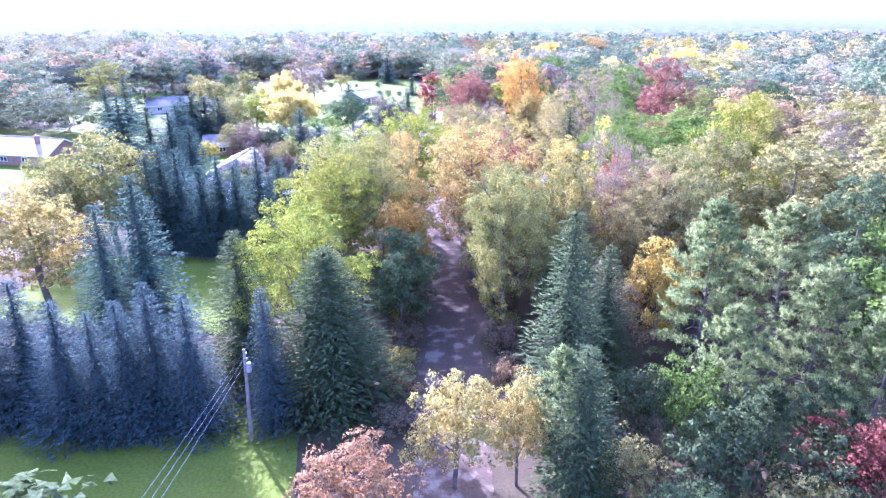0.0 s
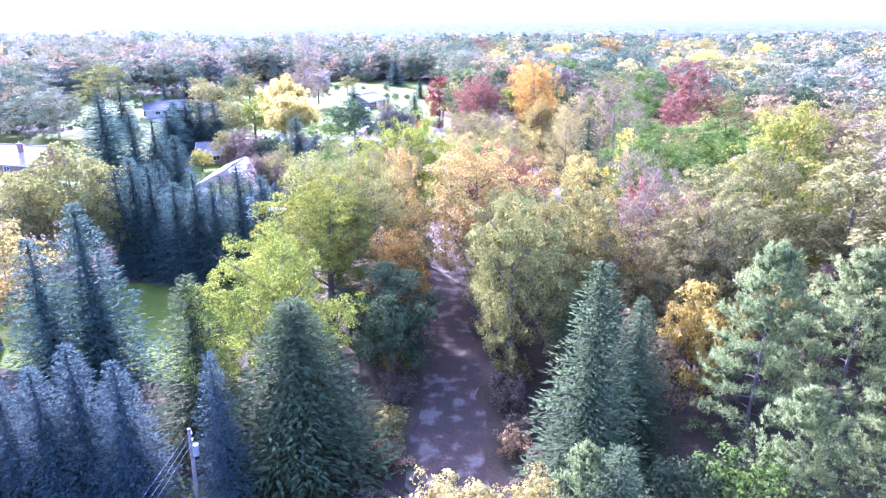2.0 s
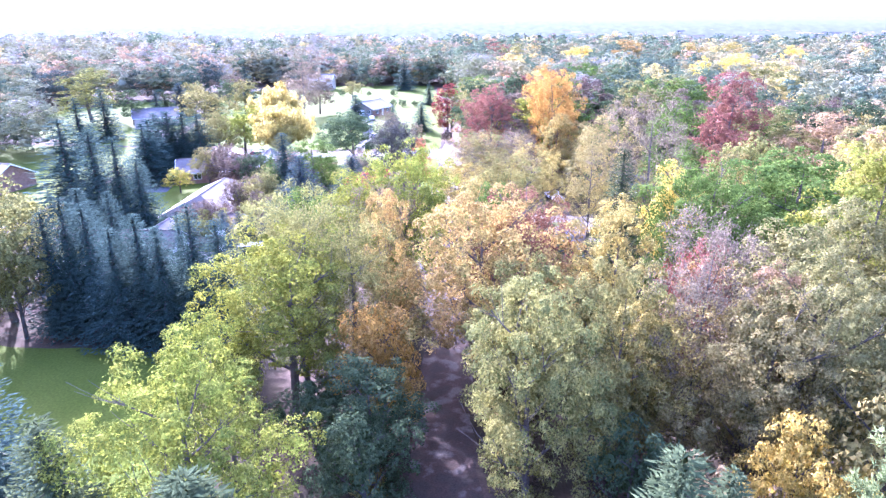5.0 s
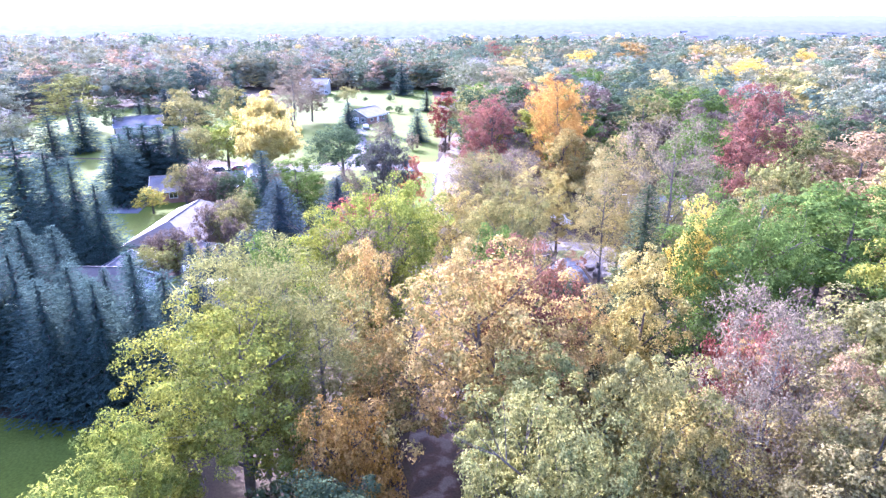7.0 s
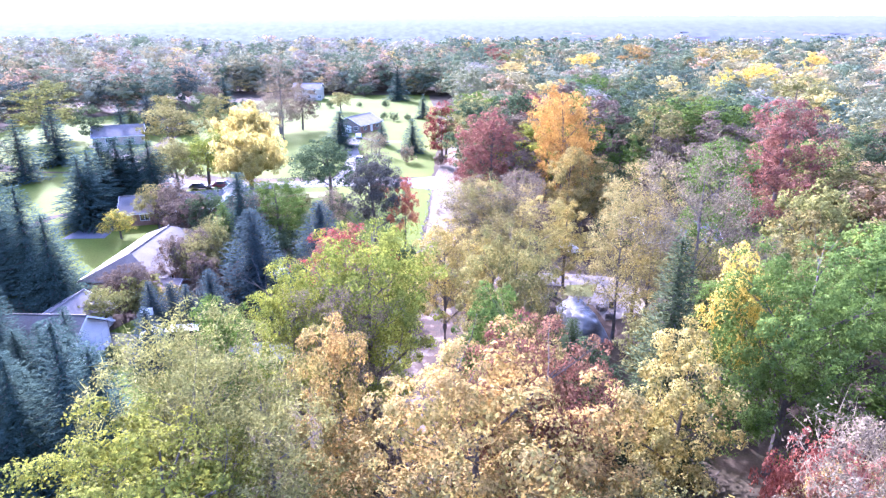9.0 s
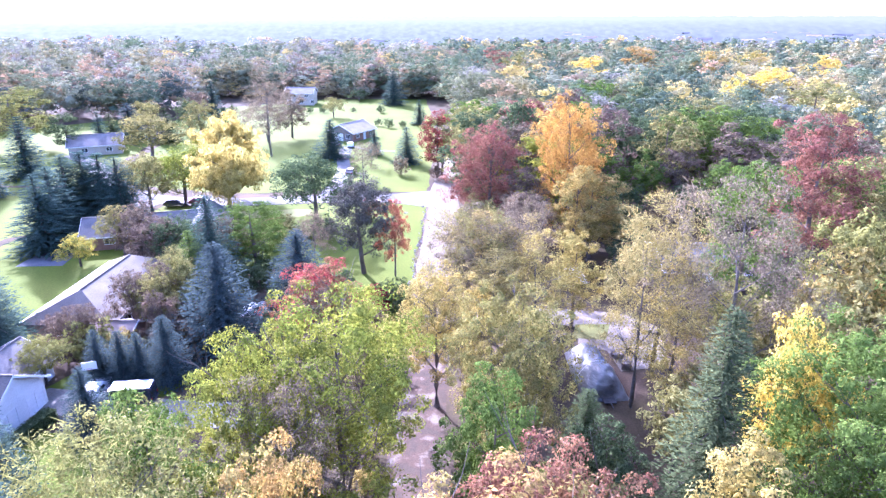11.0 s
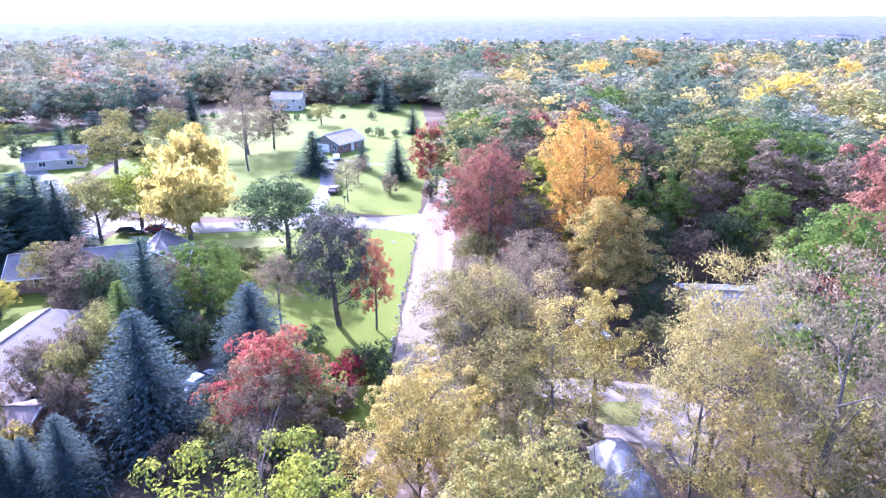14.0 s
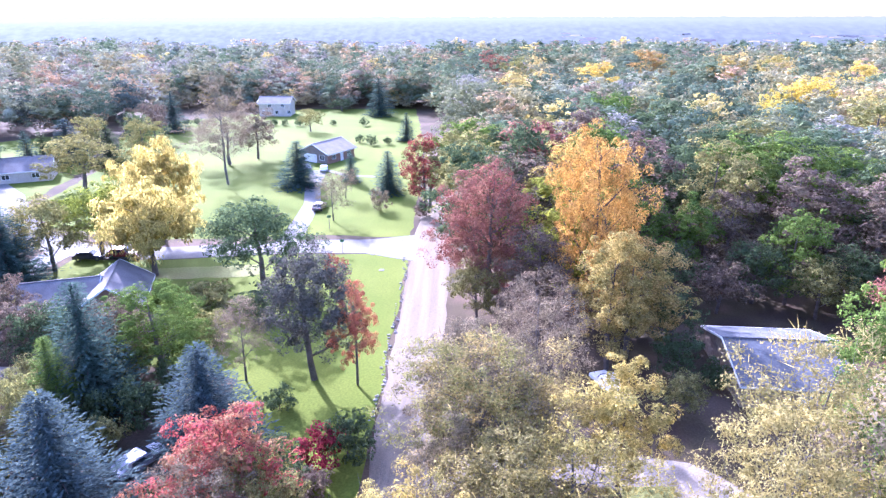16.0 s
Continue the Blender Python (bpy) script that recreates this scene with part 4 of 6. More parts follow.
# ---- trees standing where the plan has them ----
# the row of blue spruces and the garden trees before it
tree("spruce", -38.3, 46.1, 12.5, 2.7, "blue", "blue-grey spruce in a row beside the shaded lawn")
tree("spruce", -35.7, 47.2, 12.5, 2.9, "blue", "blue-grey spruce in a row beside the shaded lawn")
tree("spruce", -30.9, 44.5, 12.0, 2.8, "blue", "blue-grey spruce in a row beside the shaded lawn")
tree("spruce", -28.0, 44.2, 11.3, 2.0, "blue", "blue-grey spruce in a row beside the shaded lawn")
tree("spruce", -25.8, 44.5, 12.0, 2.5, "blue", "blue-grey spruce in a row beside the shaded lawn")
tree("spruce", -23.9, 45.6, 13.0, 2.6, "blue", "blue-grey spruce in a row beside the shaded lawn")
tree("spruce", -20.6, 44.9, 12.3, 2.4, "blue", "blue-grey spruce in a row beside the shaded lawn")
tree("spruce", -14.4, 45.1, 13.0, 1.8, "blue", "narrow blue-grey spruce behind the utility pole")
tree("spruce", -31.3, 61.0, 17.9, 3.9, "spruce", "tall dark spruce standing in the garden")
tree("spruce", -33.4, 57.5, 15.8, 3.4, "spruce", "dark spruce close beside a taller one")
tree("spruce", -18.6, 52.4, 15.0, 3.4, "fir", "grey-green spruce with sunlit drooping branches")
tree("weeping", -10.0, 49.2, 14.6, 5.2, "fir", "large dark drooping spruce beside the dirt road")
tree("broad", -13.4, 56.0, 17.0, 5.8, "lime", "yellow-green maple turning colour beside the road")
tree("thin", -13.9, 83.9, 18.5, 5.7, "pale", "tall pale green tree with thinning leaves")
tree("thin", -7.8, 78.9, 18.0, 5.3, "pale", "pale grey-green tree leaning over the road")
tree("broad", -17.2, 68.8, 13.2, 3.1, "lime", "green maple with yellow outer leaves by the road")
tree("round", -4.6, 62.0, 9.5, 3.4, "deep", "dark shaded tree hanging over the dirt road")
tree("broad", -4.8, 66.0, 11.0, 4.0, "deep", "dark shaded tree hanging over the dirt road")
tree("round", -47.0, 68.1, 14.6, 7.0, "gold", "golden-yellow tree behind the spruces")
tree("round", -46.3, 87.5, 12.0, 3.8, "pale", "pale green garden tree beside the spruce row")
tree("round", -54.5, 85.0, 12.5, 4.6, "olive", "olive-green garden tree beside a broad one")
tree("round", -58.0, 94.0, 13.0, 5.0, "pale", "pale green garden tree beside a broad one")
tree("round", -63.0, 104.0, 11.0, 4.6, "deep", "dark green garden tree near the house lawn")
tree("round", -50.5, 91.5, 16.5, 7.2, "pale", "broad light green tree in a garden")
tree("spruce", -43.3, 89.8, 14.0, 3.4, "spruce", "dark spruce in a close row before the house")
tree("spruce", -41.7, 90.9, 15.0, 3.4, "spruce", "dark spruce in a close row before the house")
tree("spruce", -39.3, 90.7, 14.5, 3.4, "spruce", "dark spruce in a close row before the house")
tree("spruce", -34.8, 87.5, 13.0, 3.3, "spruce", "dark spruce in a close row before the house")
tree("spruce", -32.7, 88.9, 14.0, 3.3, "spruce", "dark spruce in a close row before the house")
tree("spruce", -29.9, 87.6, 13.0, 3.3, "spruce", "dark spruce in a close row before the house")
tree("spruce", -27.0, 89.3, 15.0, 3.3, "spruce", "dark spruce in a close row before the house")
tree("spruce", -23.5, 87.6, 14.0, 3.2, "spruce", "dark spruce in a close row before the house")
tree("spruce", -67.4, 132.2, 17.0, 5.6, "spruce", "dark spruce in the grove beside the house")
tree("spruce", -59.2, 126.8, 16.0, 4.5, "spruce", "dark spruce in the grove beside the house")
tree("spruce", -53.6, 123.6, 15.5, 4.4, "spruce", "dark spruce in the grove beside the house")
tree("spruce", -48.7, 120.6, 13.0, 3.5, "spruce", "dark spruce in the grove beside the house")
tree("spruce", -49.7, 106.3, 12.0, 3.6, "spruce", "dark spruce in the grove beside the house")
tree("spruce", -44.5, 104.5, 12.0, 2.9, "spruce", "dark spruce in the grove beside the house")
tree("spruce", -33.2, 99.4, 11.0, 2.1, "spruce", "dark spruce in the grove beside the house")
tree("spruce", -39.5, 100.7, 8.0, 2.4, "spruce", "dark spruce beside the white gabled house")
tree("spruce", -40.4, 97.5, 8.0, 2.0, "spruce", "dark spruce beside the white gabled house")
tree("spruce", -37.2, 101.0, 8.5, 2.1, "spruce", "dark spruce beside the white gabled house")
# right of the near road
tree("weeping", 10.3, 46.5, 18.8, 3.6, "fir", "tall drooping spruce at the edge of the wood")
tree("spruce", 9.8, 37.0, 12.3, 2.7, "fir", "thin grey-green spruce with a bare trunk")
tree("pine", 8.4, 38.1, 11.5, 2.5, "pine", "light green young pine below taller spruces")
tree("spruce", 14.6, 51.2, 14.0, 2.7, "fir", "grey-green spruce beside the pines")
tree("pine", 22.9, 50.0, 18.4, 4.6, "pine", "large soft green white pine")
tree("pine", 29.5, 50.5, 17.8, 5.6, "pine", "large soft green white pine")
tree("pine", 27.5, 41.1, 16.0, 4.6, "pine", "soft green white pine with upswept boughs")
tree("pine", 21.6, 41.1, 13.0, 3.5, "pine", "soft green white pine with upswept boughs")
tree("pine", 20.9, 33.9, 11.0, 2.8, "fir", "thin needled young pine above shaded ground")
tree("pine", 29.9, 36.9, 16.0, 3.7, "pine", "soft green white pine with upswept boughs")
tree("round", 21.6, 57.6, 12.4, 2.9, "yellow", "bright yellow small tree between the pines")
tree("round", 0.9, 37.8, 10.0, 3.3, "gold", "golden oak with a dead twiggy top near the road")
tree("round", 5.5, 38.1, 9.0, 2.1, "gold", "golden small oak near the road")
tree("round", -5.8, 31.5, 8.5, 3.3, "faded", "faded orange-brown small tree by the roadside")
tree("round", 27.2, 33.5, 8.5, 3.4, "red", "orange-red small tree below the pines")
tree("round", 14.5, 30.0, 7.0, 2.6, "deep", "dark green understorey tree below the pines", 1)
tree("round", 18.0, 34.0, 9.0, 3.0, "fir", "grey-green understorey tree below the pines", 1)
tree("round", 22.0, 38.0, 8.0, 3.0, "deep", "dark green understorey tree below the pines", 1)
tree("round", 25.0, 33.0, 8.0, 3.0, "fir", "grey-green understorey tree below the pines", 1)
tree("round", 19.0, 41.0, 9.0, 3.0, "green", "green understorey tree below the pines", 1)
tree("round", 15.5, 42.0, 8.0, 2.6, "fir", "grey-green understorey tree below the pines", 1)
tree("round", 28.0, 39.0, 9.0, 3.0, "deep", "dark green understorey tree below the pines", 1)
tree("round", 13.0, 36.0, 6.0, 2.4, "olive", "olive understorey tree below the pines", 1)
tree("round", 31.0, 34.0, 8.0, 3.0, "green", "green understorey tree below the pines", 1)
tree("round", 22.0, 30.0, 7.0, 3.0, "olive", "olive understorey tree below the pines", 1)
# the oak wood and the roadside trees
tree("broad", 6.6, 62.5, 18.8, 4.9, "oak", "golden-green oak with a dark trunk beside the road")
tree("broad", 3.7, 77.0, 20.6, 7.4, "orangebrown", "large orange-brown oak over the dirt road")
tree("broad", 7.2, 83.4, 18.8, 5.2, "crimson", "red-brown oak crown above its neighbours")
tree("broad", 13.3, 67.3, 18.0, 3.4, "oak", "golden oak in the wood")
tree("broad", 22.4, 65.2, 17.2, 5.6, "straw", "broad golden-brown oak in the wood")
tree("broad", 26.8, 67.0, 18.2, 5.6, "olive", "tan-olive oak in the wood")
tree("broad", 27.6, 74.4, 18.5, 5.1, "olive", "olive-green oak in the wood")
tree("round", 20.8, 74.4, 16.5, 2.6, "pink", "small red-brown tree below a bare one")
tree("thin", 19.2, 69.0, 21.0, 4.4, "grey", "bare grey tree with fine twigs above the wood")
tree("broad", 41.2, 71.1, 19.5, 7.7, "olive", "golden-green oak in the wood")
tree("broad", 34.5, 77.5, 19.6, 5.0, "olive", "olive-brown oak in the wood")
tree("broad", 40.0, 56.9, 19.0, 4.5, "deep", "dark green oak in the wood")
tree("broad", 27.8, 93.0, 19.8, 6.6, "green", "broad green maple in full leaf in the wood")
tree("broad", 39.5, 98.0, 19.5, 8.0, "green", "broad green maple in full leaf in the wood")
tree("broad", 39.2, 82.5, 23.6, 5.6, "lime", "bright yellow-green tree in the wood")
tree("round", 20.5, 77.7, 15.0, 2.1, "red", "small bright red tree in the wood")
tree("thin", 23.5, 74.2, 18.0, 3.3, "grey", "bare grey tree with a few orange leaves")
tree("broad", 21.3, 75.1, 15.0, 3.1, "orangebrown", "orange oak below a bare tree")
tree("broad", 15.4, 67.4, 15.0, 3.4, "gold", "golden oak in the wood")
tree("broad", 25.2, 70.8, 16.5, 3.2, "russet", "russet oak in the wood")
tree("broad", -12.8, 74.6, 17.5, 6.6, "lime", "yellow-green maple leaning over the road")
tree("thin", -12.7, 78.6, 18.5, 5.3, "pale", "pale green thinning tree by the road")
tree("round", -4.4, 71.8, 12.4, 3.3, "orange", "small orange tree in the shade of the oaks")
tree("broad", 5.9, 68.6, 17.0, 4.3, "oak", "golden-green oak beside the dirt road")
tree("thin", -13.9, 81.8, 17.0, 4.0, "pale", "thinning pale green tree before the houses")
tree("thin", -7.3, 98.4, 16.0, 4.0, "grey", "thinning grey-brown tree beside the road")
tree("broad", -14.8, 90.0, 16.9, 3.0, "green", "green slender tree before the driveway")
tree("broad", -5.2, 83.0, 18.5, 2.9, "orangebrown", "orange-brown oak over the dirt road")
tree("broad", 7.2, 102.5, 18.0, 4.8, "oak", "olive-gold oak beside the road")
tree("broad", 5.3, 128.4, 15.5, 6.2, "grey", "thinning oak with grey-green leaves at the road")
tree("weeping", 18.8, 94.0, 20.3, 3.4, "fir", "dark green spruce among the thinning trees")
tree("broad", 16.4, 84.5, 17.2, 3.8, "gold", "yellow-green oak in the wood")
tree("broad", 22.8, 78.0, 14.0, 3.0, "red", "dull red maple in the wood")
tree("broad", -5.0, 96.2, 20.2, 6.5, "lime", "yellow-green maple beside the dirt road")
tree("broad", -11.0, 95.4, 17.6, 4.5, "lime", "yellow-green maple beside the dirt road")
tree("thin", -6.7, 91.5, 17.0, 4.0, "grey", "bare pinkish-grey tree before the maples")
tree("round", -17.9, 94.0, 13.0, 3.4, "olive", "olive-green small tree beside the driveway")
tree("broad", 5.2, 92.5, 17.0, 3.3, "green", "bright green small maple by the road")
tree("round", 5.5, 87.6, 14.8, 2.2, "pink", "small red-brown tree by the road")
tree("thin", 6.3, 126.9, 16.0, 6.1, "straw", "tall thinning golden-green oak at the roadside")
tree("thin", 4.9, 125.4, 17.0, 5.0, "olive", "thinning tall oak at the roadside")
tree("thin", 10.8, 120.6, 15.0, 5.4, "gold", "olive-gold thinning oak beside the drive")
tree("thin", 6.0, 119.0, 14.0, 4.7, "straw", "sparse straw-coloured oak at the roadside")
tree("broad", 0.6, 113.6, 15.0, 4.6, "gold", "golden-brown oak leaning to the road")
tree("thin", 9.8, 134.0, 15.5, 3.3, "grey", "bare grey small tree at the roadside")
tree("broad", 16.4, 130.8, 12.5, 3.2, "gold", "golden small oak beside the dirt drive")
tree("thin", 19.6, 114.0, 19.2, 4.4, "straw", "yellow-green thinning tree beside the dirt drive")
tree("thin", 23.2, 120.4, 20.2, 5.2, "straw", "yellow-green thinning tree beside the shed")
tree("thin", 26.4, 111.4, 24.4, 6.0, "grey", "tall bare grey tree with fine twigs")
tree("thin", 22.7, 113.3, 15.0, 4.7, "gold", "sparse golden-leaved tree beside the drive")
tree("broad", 34.5, 128.5, 21.5, 5.3, "green", "green maple at the edge of the clearing")
tree("round", 26.4, 99.5, 17.0, 3.4, "yellow", "bright yellow small tree in the wood")
tree("spruce", 12.9, 103.0, 9.0, 2.3, "fir", "small grey-green spruce before the covered pile")
tree("round", 30.5, 166.5, 8.5, 3.8, "deep", "dark green understorey tree behind the shed", 1)
tree("round", 36.6, 164.0, 7.5, 3.6, "purple", "dark brown-leaved understorey tree behind the shed", 1)
tree("round", 42.5, 167.5, 9.0, 4.0, "deep", "dark green understorey tree behind the shed", 1)
tree("round", 48.5, 163.0, 8.0, 3.8, "olive", "olive understorey tree behind the shed", 1)
tree("round", 54.0, 166.0, 9.0, 4.0, "deep", "dark green understorey tree behind the shed", 1)
tree("round", 25.5, 160.0, 7.5, 3.4, "olive", "olive understorey tree behind the shed", 1)
tree("round", 26.2, 147.5, 5.5, 2.6, "deep", "dark green understorey tree beside the shed", 1)
tree("round", 24.6, 141.0, 5.0, 2.4, "olive", "olive understorey tree beside the shed", 1)
tree("round", 28.0, 155.0, 6.5, 2.8, "deep", "dark green understorey tree beside the shed", 1)
tree("shrub", 29.9, 146.2, 3.5, 1.7, "deep", "dark green shrub against the shed")
tree("broad", 19.6, 161.0, 24.0, 6.3, "orange", "tall bright orange maple at the edge of the wood", 3)
tree("broad", 7.0, 165.0, 19.5, 6.4, "pink", "red-brown maple beside the dirt road", 3)
tree("broad", 12.5, 158.0, 13.5, 4.5, "purple", "dull purple-red tree below the maples")
tree("broad", 19.3, 149.6, 16.0, 4.0, "gold", "golden orange maple in front of a taller one")
tree("broad", 22.2, 152.3, 14.0, 5.0, "orangebrown", "golden-brown oak beside the clearing")
tree("thin", 10.9, 143.9, 13.0, 4.9, "grey", "bare purplish-grey small tree at the roadside")
tree("round", 5.6, 161.0, 8.5, 3.1, "olive", "olive-green small tree at the road edge")
tree("broad", -3.6, 206.0, 15.5, 3.4, "red", "pinkish-red maple at the bend of the road")
tree("broad", -2.7, 209.8, 14.0, 4.9, "olive", "olive thinning tree over the road")
tree("broad", 3.6, 202.6, 17.0, 5.6, "olive", "olive-green oak at the wood edge")
tree("broad", 48.6, 142.6, 24.4, 6.6, "pink", "dull red maple in the wood")
tree("broad", 89.9, 223.7, 20.0, 9.9, "olive", "olive-green oak in the wood")
tree("broad", 48.0, 226.8, 19.0, 9.0, "deep", "dark green oak in the wood", 1)
tree("broad", 50.1, 204.0, 18.0, 7.6, "deep", "dark green oak in the wood", 1)
tree("broad", 40.0, 191.0, 16.0, 5.9, "deep", "dark green oak in the wood", 1)
tree("broad", 56.4, 207.3, 18.0, 6.7, "olive", "olive-green oak in the wood", 1)
tree("broad", 62.2, 198.6, 18.0, 6.7, "deep", "dark green oak in the wood", 1)
tree("broad", 41.3, 249.6, 18.0, 7.7, "green", "green oak in the wood", 1)
tree("broad", 21.3, 222.0, 16.0, 5.3, "olive", "olive-green oak in the wood", 1)
tree("broad", 62.5, 186.9, 17.0, 6.0, "green", "green oak in the wood", 1)
tree("broad", 41.2, 174.7, 13.0, 4.3, "purple", "dull purple-red tree in the shade of the wood", 1)
tree("broad", 46.6, 167.0, 13.0, 3.9, "green", "green oak in the wood", 1)
tree("broad", 35.8, 174.6, 13.0, 3.9, "green", "green oak in the wood", 1)
tree("round", 13.5, 99.0, 9.0, 3.0, "deep", "dark green understorey tree in the wood", 1)
tree("round", 11.5, 93.0, 9.0, 3.0, "olive", "olive understorey tree in the wood", 1)
tree("round", 20.5, 104.0, 9.0, 3.2, "olive", "olive understorey tree in the wood", 1)
tree("round", 24.0, 108.0, 9.0, 3.2, "olive", "olive understorey tree in the wood", 1)
tree("round", 29.0, 106.0, 11.0, 3.6, "deep", "dark green understorey tree in the wood", 1)
tree("round", 33.0, 114.0, 12.0, 4.0, "olive", "olive understorey tree in the wood", 1)
tree("round", 31.0, 120.0, 11.0, 3.8, "pale", "pale green understorey tree in the wood", 1)
tree("round", 38.0, 112.0, 14.0, 5.0, "olive", "olive understorey tree in the wood", 1)
tree("round", 42.0, 120.0, 15.0, 5.0, "gold", "golden understorey tree in the wood", 1)
tree("round", 47.0, 128.0, 16.0, 5.0, "pale", "pale green understorey tree in the wood", 1)
tree("round", 10.0, 88.0, 10.0, 3.2, "gold", "golden understorey tree in the wood", 1)
tree("round", 12.5, 76.0, 13.0, 4.0, "olive", "olive understorey tree in the wood", 1)
tree("round", 15.0, 72.0, 14.0, 4.0, "gold", "golden understorey tree in the wood", 1)
tree("round", 46.0, 112.0, 16.0, 5.5, "green", "green understorey tree in the wood", 1)
tree("round", 13.0, 60.0, 10.0, 3.0, "deep", "dark green understorey tree in the wood", 1)
tree("round", 17.0, 56.0, 10.0, 3.0, "russet", "russet understorey tree in the wood", 1)
tree("round", 27.0, 60.0, 14.0, 4.5, "gold", "golden understorey tree in the wood", 1)
tree("broad", 50.9, 330.1, 20.0, 8.1, "yellow", "bright yellow maple in the far wood", 1)
tree("broad", 102.5, 273.3, 20.0, 7.9, "yellow", "bright yellow maple in the far wood", 1)
tree("broad", 79.6, 246.8, 20.0, 4.3, "yellow", "bright yellow maple in the far wood", 1)
tree("broad", 113.4, 366.7, 20.0, 7.3, "orangebrown", "orange-brown maple in the far wood", 1)
tree("broad", 95.7, 413.2, 20.0, 10.0, "orangebrown", "orange-brown maple in the far wood", 1)
tree("broad", 148.1, 332.0, 20.0, 6.4, "yellow", "bright yellow maple in the far wood", 1)
tree("broad", 15.8, 401.5, 20.0, 9.7, "pink", "red-brown maple in the far wood", 1)
tree("broad", 26.1, 357.3, 20.0, 7.2, "olive", "olive oak in the far wood", 1)
tree("broad", 135.2, 375.3, 20.0, 7.5, "gold", "golden oak in the far wood", 1)
# gardens and the lawns
tree("willow", -41.5, 174.5, 13.8, 7.4, "willow", "straw-yellow weeping willow beside the street")
tree("willow", -47.5, 190.0, 16.5, 6.6, "willow", "pale yellow willow behind another one")
tree("round", -24.3, 170.5, 13.2, 6.8, "deep", "round dark green maple on the lawn by the street")
tree("round", -80.5, 224.0, 12.0, 8.0, "olive", "broad domed olive-green tree beside a garden")
tree("spruce", -65.1, 155.0, 12.5, 4.1, "spruce", "dark pine in a row beside the driveway")
tree("spruce", -66.7, 160.8, 12.5, 4.3, "spruce", "dark pine in a row beside the driveway")
tree("spruce", -69.3, 169.0, 12.5, 4.7, "spruce", "dark pine in a row beside the driveway")
tree("spruce", -67.9, 172.4, 12.5, 4.8, "spruce", "dark pine in a row beside the driveway")
tree("spruce", -63.7, 170.9, 12.5, 4.8, "spruce", "dark pine in a row beside the driveway")
tree("spruce", -59.2, 168.6, 12.5, 4.7, "spruce", "dark pine in a row beside the driveway")
tree("round", -57.6, 175.6, 12.0, 5.1, "olive", "thin olive tree with brown leaves beside the street")
tree("round", -53.3, 181.5, 11.8, 6.2, "lime", "light yellow-green tree beside the street")
tree("oval", -12.0, 147.0, 14.8, 4.3, "scots", "dense dark grey-green pine on the lawn")
tree("broad", -7.0, 146.0, 11.8, 2.1, "scarlet", "slender bright red maple on the lawn by the road")
tree("thin", -18.9, 146.5, 9.4, 3.0, "grey", "small thinning grey-brown tree on the lawn")
tree("spruce", -18.0, 134.5, 10.8, 3.9, "blue", "blue-grey spruce beside the parked car")
tree("spruce", -31.8, 141.0, 13.4, 3.9, "spruce", "dark spruce beside a house")
tree("spruce", -33.3, 137.9, 9.5, 2.4, "green", "bright green young spruce")
tree("spruce", -24.4, 124.5, 12.5, 4.3, "blue", "large blue-grey spruce beside the driveway")
tree("spruce", -34.7, 116.8, 6.0, 1.5, "blue", "small blue spruce in a row beside the driveway")
tree("spruce", -32.1, 116.6, 6.0, 1.7, "blue", "small blue spruce in a row beside the driveway")
tree("spruce", -30.2, 116.6, 5.8, 1.5, "blue", "small blue spruce in a row beside the driveway")
tree("spruce", -27.4, 117.0, 7.5, 2.2, "blue", "small blue spruce in a row beside the driveway")
tree("spruce", -30.6, 107.8, 7.0, 2.0, "blue", "small blue spruce in a row beside the driveway")
tree("round", -13.7, 126.2, 9.8, 4.5, "redolive", "garden tree with crimson top leaves")
tree("round", -10.6, 125.4, 7.6, 2.8, "olive", "golden-olive small tree beside a red one")
tree("thin", -13.4, 122.6, 8.9, 4.3, "grey", "nearly bare multi-stemmed pinkish-grey tree")
tree("shrub", -8.0, 133.6, 3.9, 2.3, "maroon", "crimson shrub in the shade of a pine")
tree("shrub", -5.9, 134.4, 4.4, 2.5, "deep", "large dark green shrub beside a crimson one")
tree("shrub", -8.2, 129.3, 3.1, 2.0, "purple", "rounded purple-brown clipped shrub beside the drive")
tree("shrub", -7.7, 122.8, 3.2, 2.1, "grey", "rounded grey-brown clipped shrub beside the drive")
tree("broad", -27.5, 146.4, 11.0, 4.5, "green", "light green birch-like garden tree")
tree("round", -47.5, 151.5, 9.0, 3.4, "purple", "brown-leaved garden tree before the long roof")
tree("round", -51.5, 153.5, 8.0, 3.0, "olive", "olive-brown garden tree before the long roof")
tree("round", -43.1, 147.0, 8.5, 3.9, "purple", "purple-brown garden tree beside the house")
tree("round", -36.9, 139.0, 6.0, 2.7, "olive", "tan-green tall shrub beside the house")
tree("round", -36.4, 127.4, 8.0, 2.3, "purple", "brown-leaved slender tree before the brick house")
tree("round", -33.2, 126.6, 8.2, 2.2, "olive", "olive-brown slender tree before the brick house")
tree("round", -30.6, 123.4, 7.2, 2.0, "purple", "brown-leaved slender tree beside the blue spruce")
tree("round", -40.2, 116.0, 5.6, 2.5, "pale", "pale green rounded tall shrub beside the white house")
tree("round", -41.6, 122.0, 5.4, 2.4, "purple", "brown-leaved garden tree beside the white house")
tree("round", -38.8, 122.6, 6.0, 2.2, "purple", "dark brown-leaved garden tree before the brick house")
tree("round", -35.3, 130.2, 8.0, 2.8, "purple", "dark brown-leaved garden tree beside the house")
tree("round", -32.4, 132.3, 8.5, 2.8, "olive", "olive garden tree beside the house")
tree("round", -55.5, 148.1, 5.0, 2.7, "mixed", "yellow and green tall shrub on the lawn")
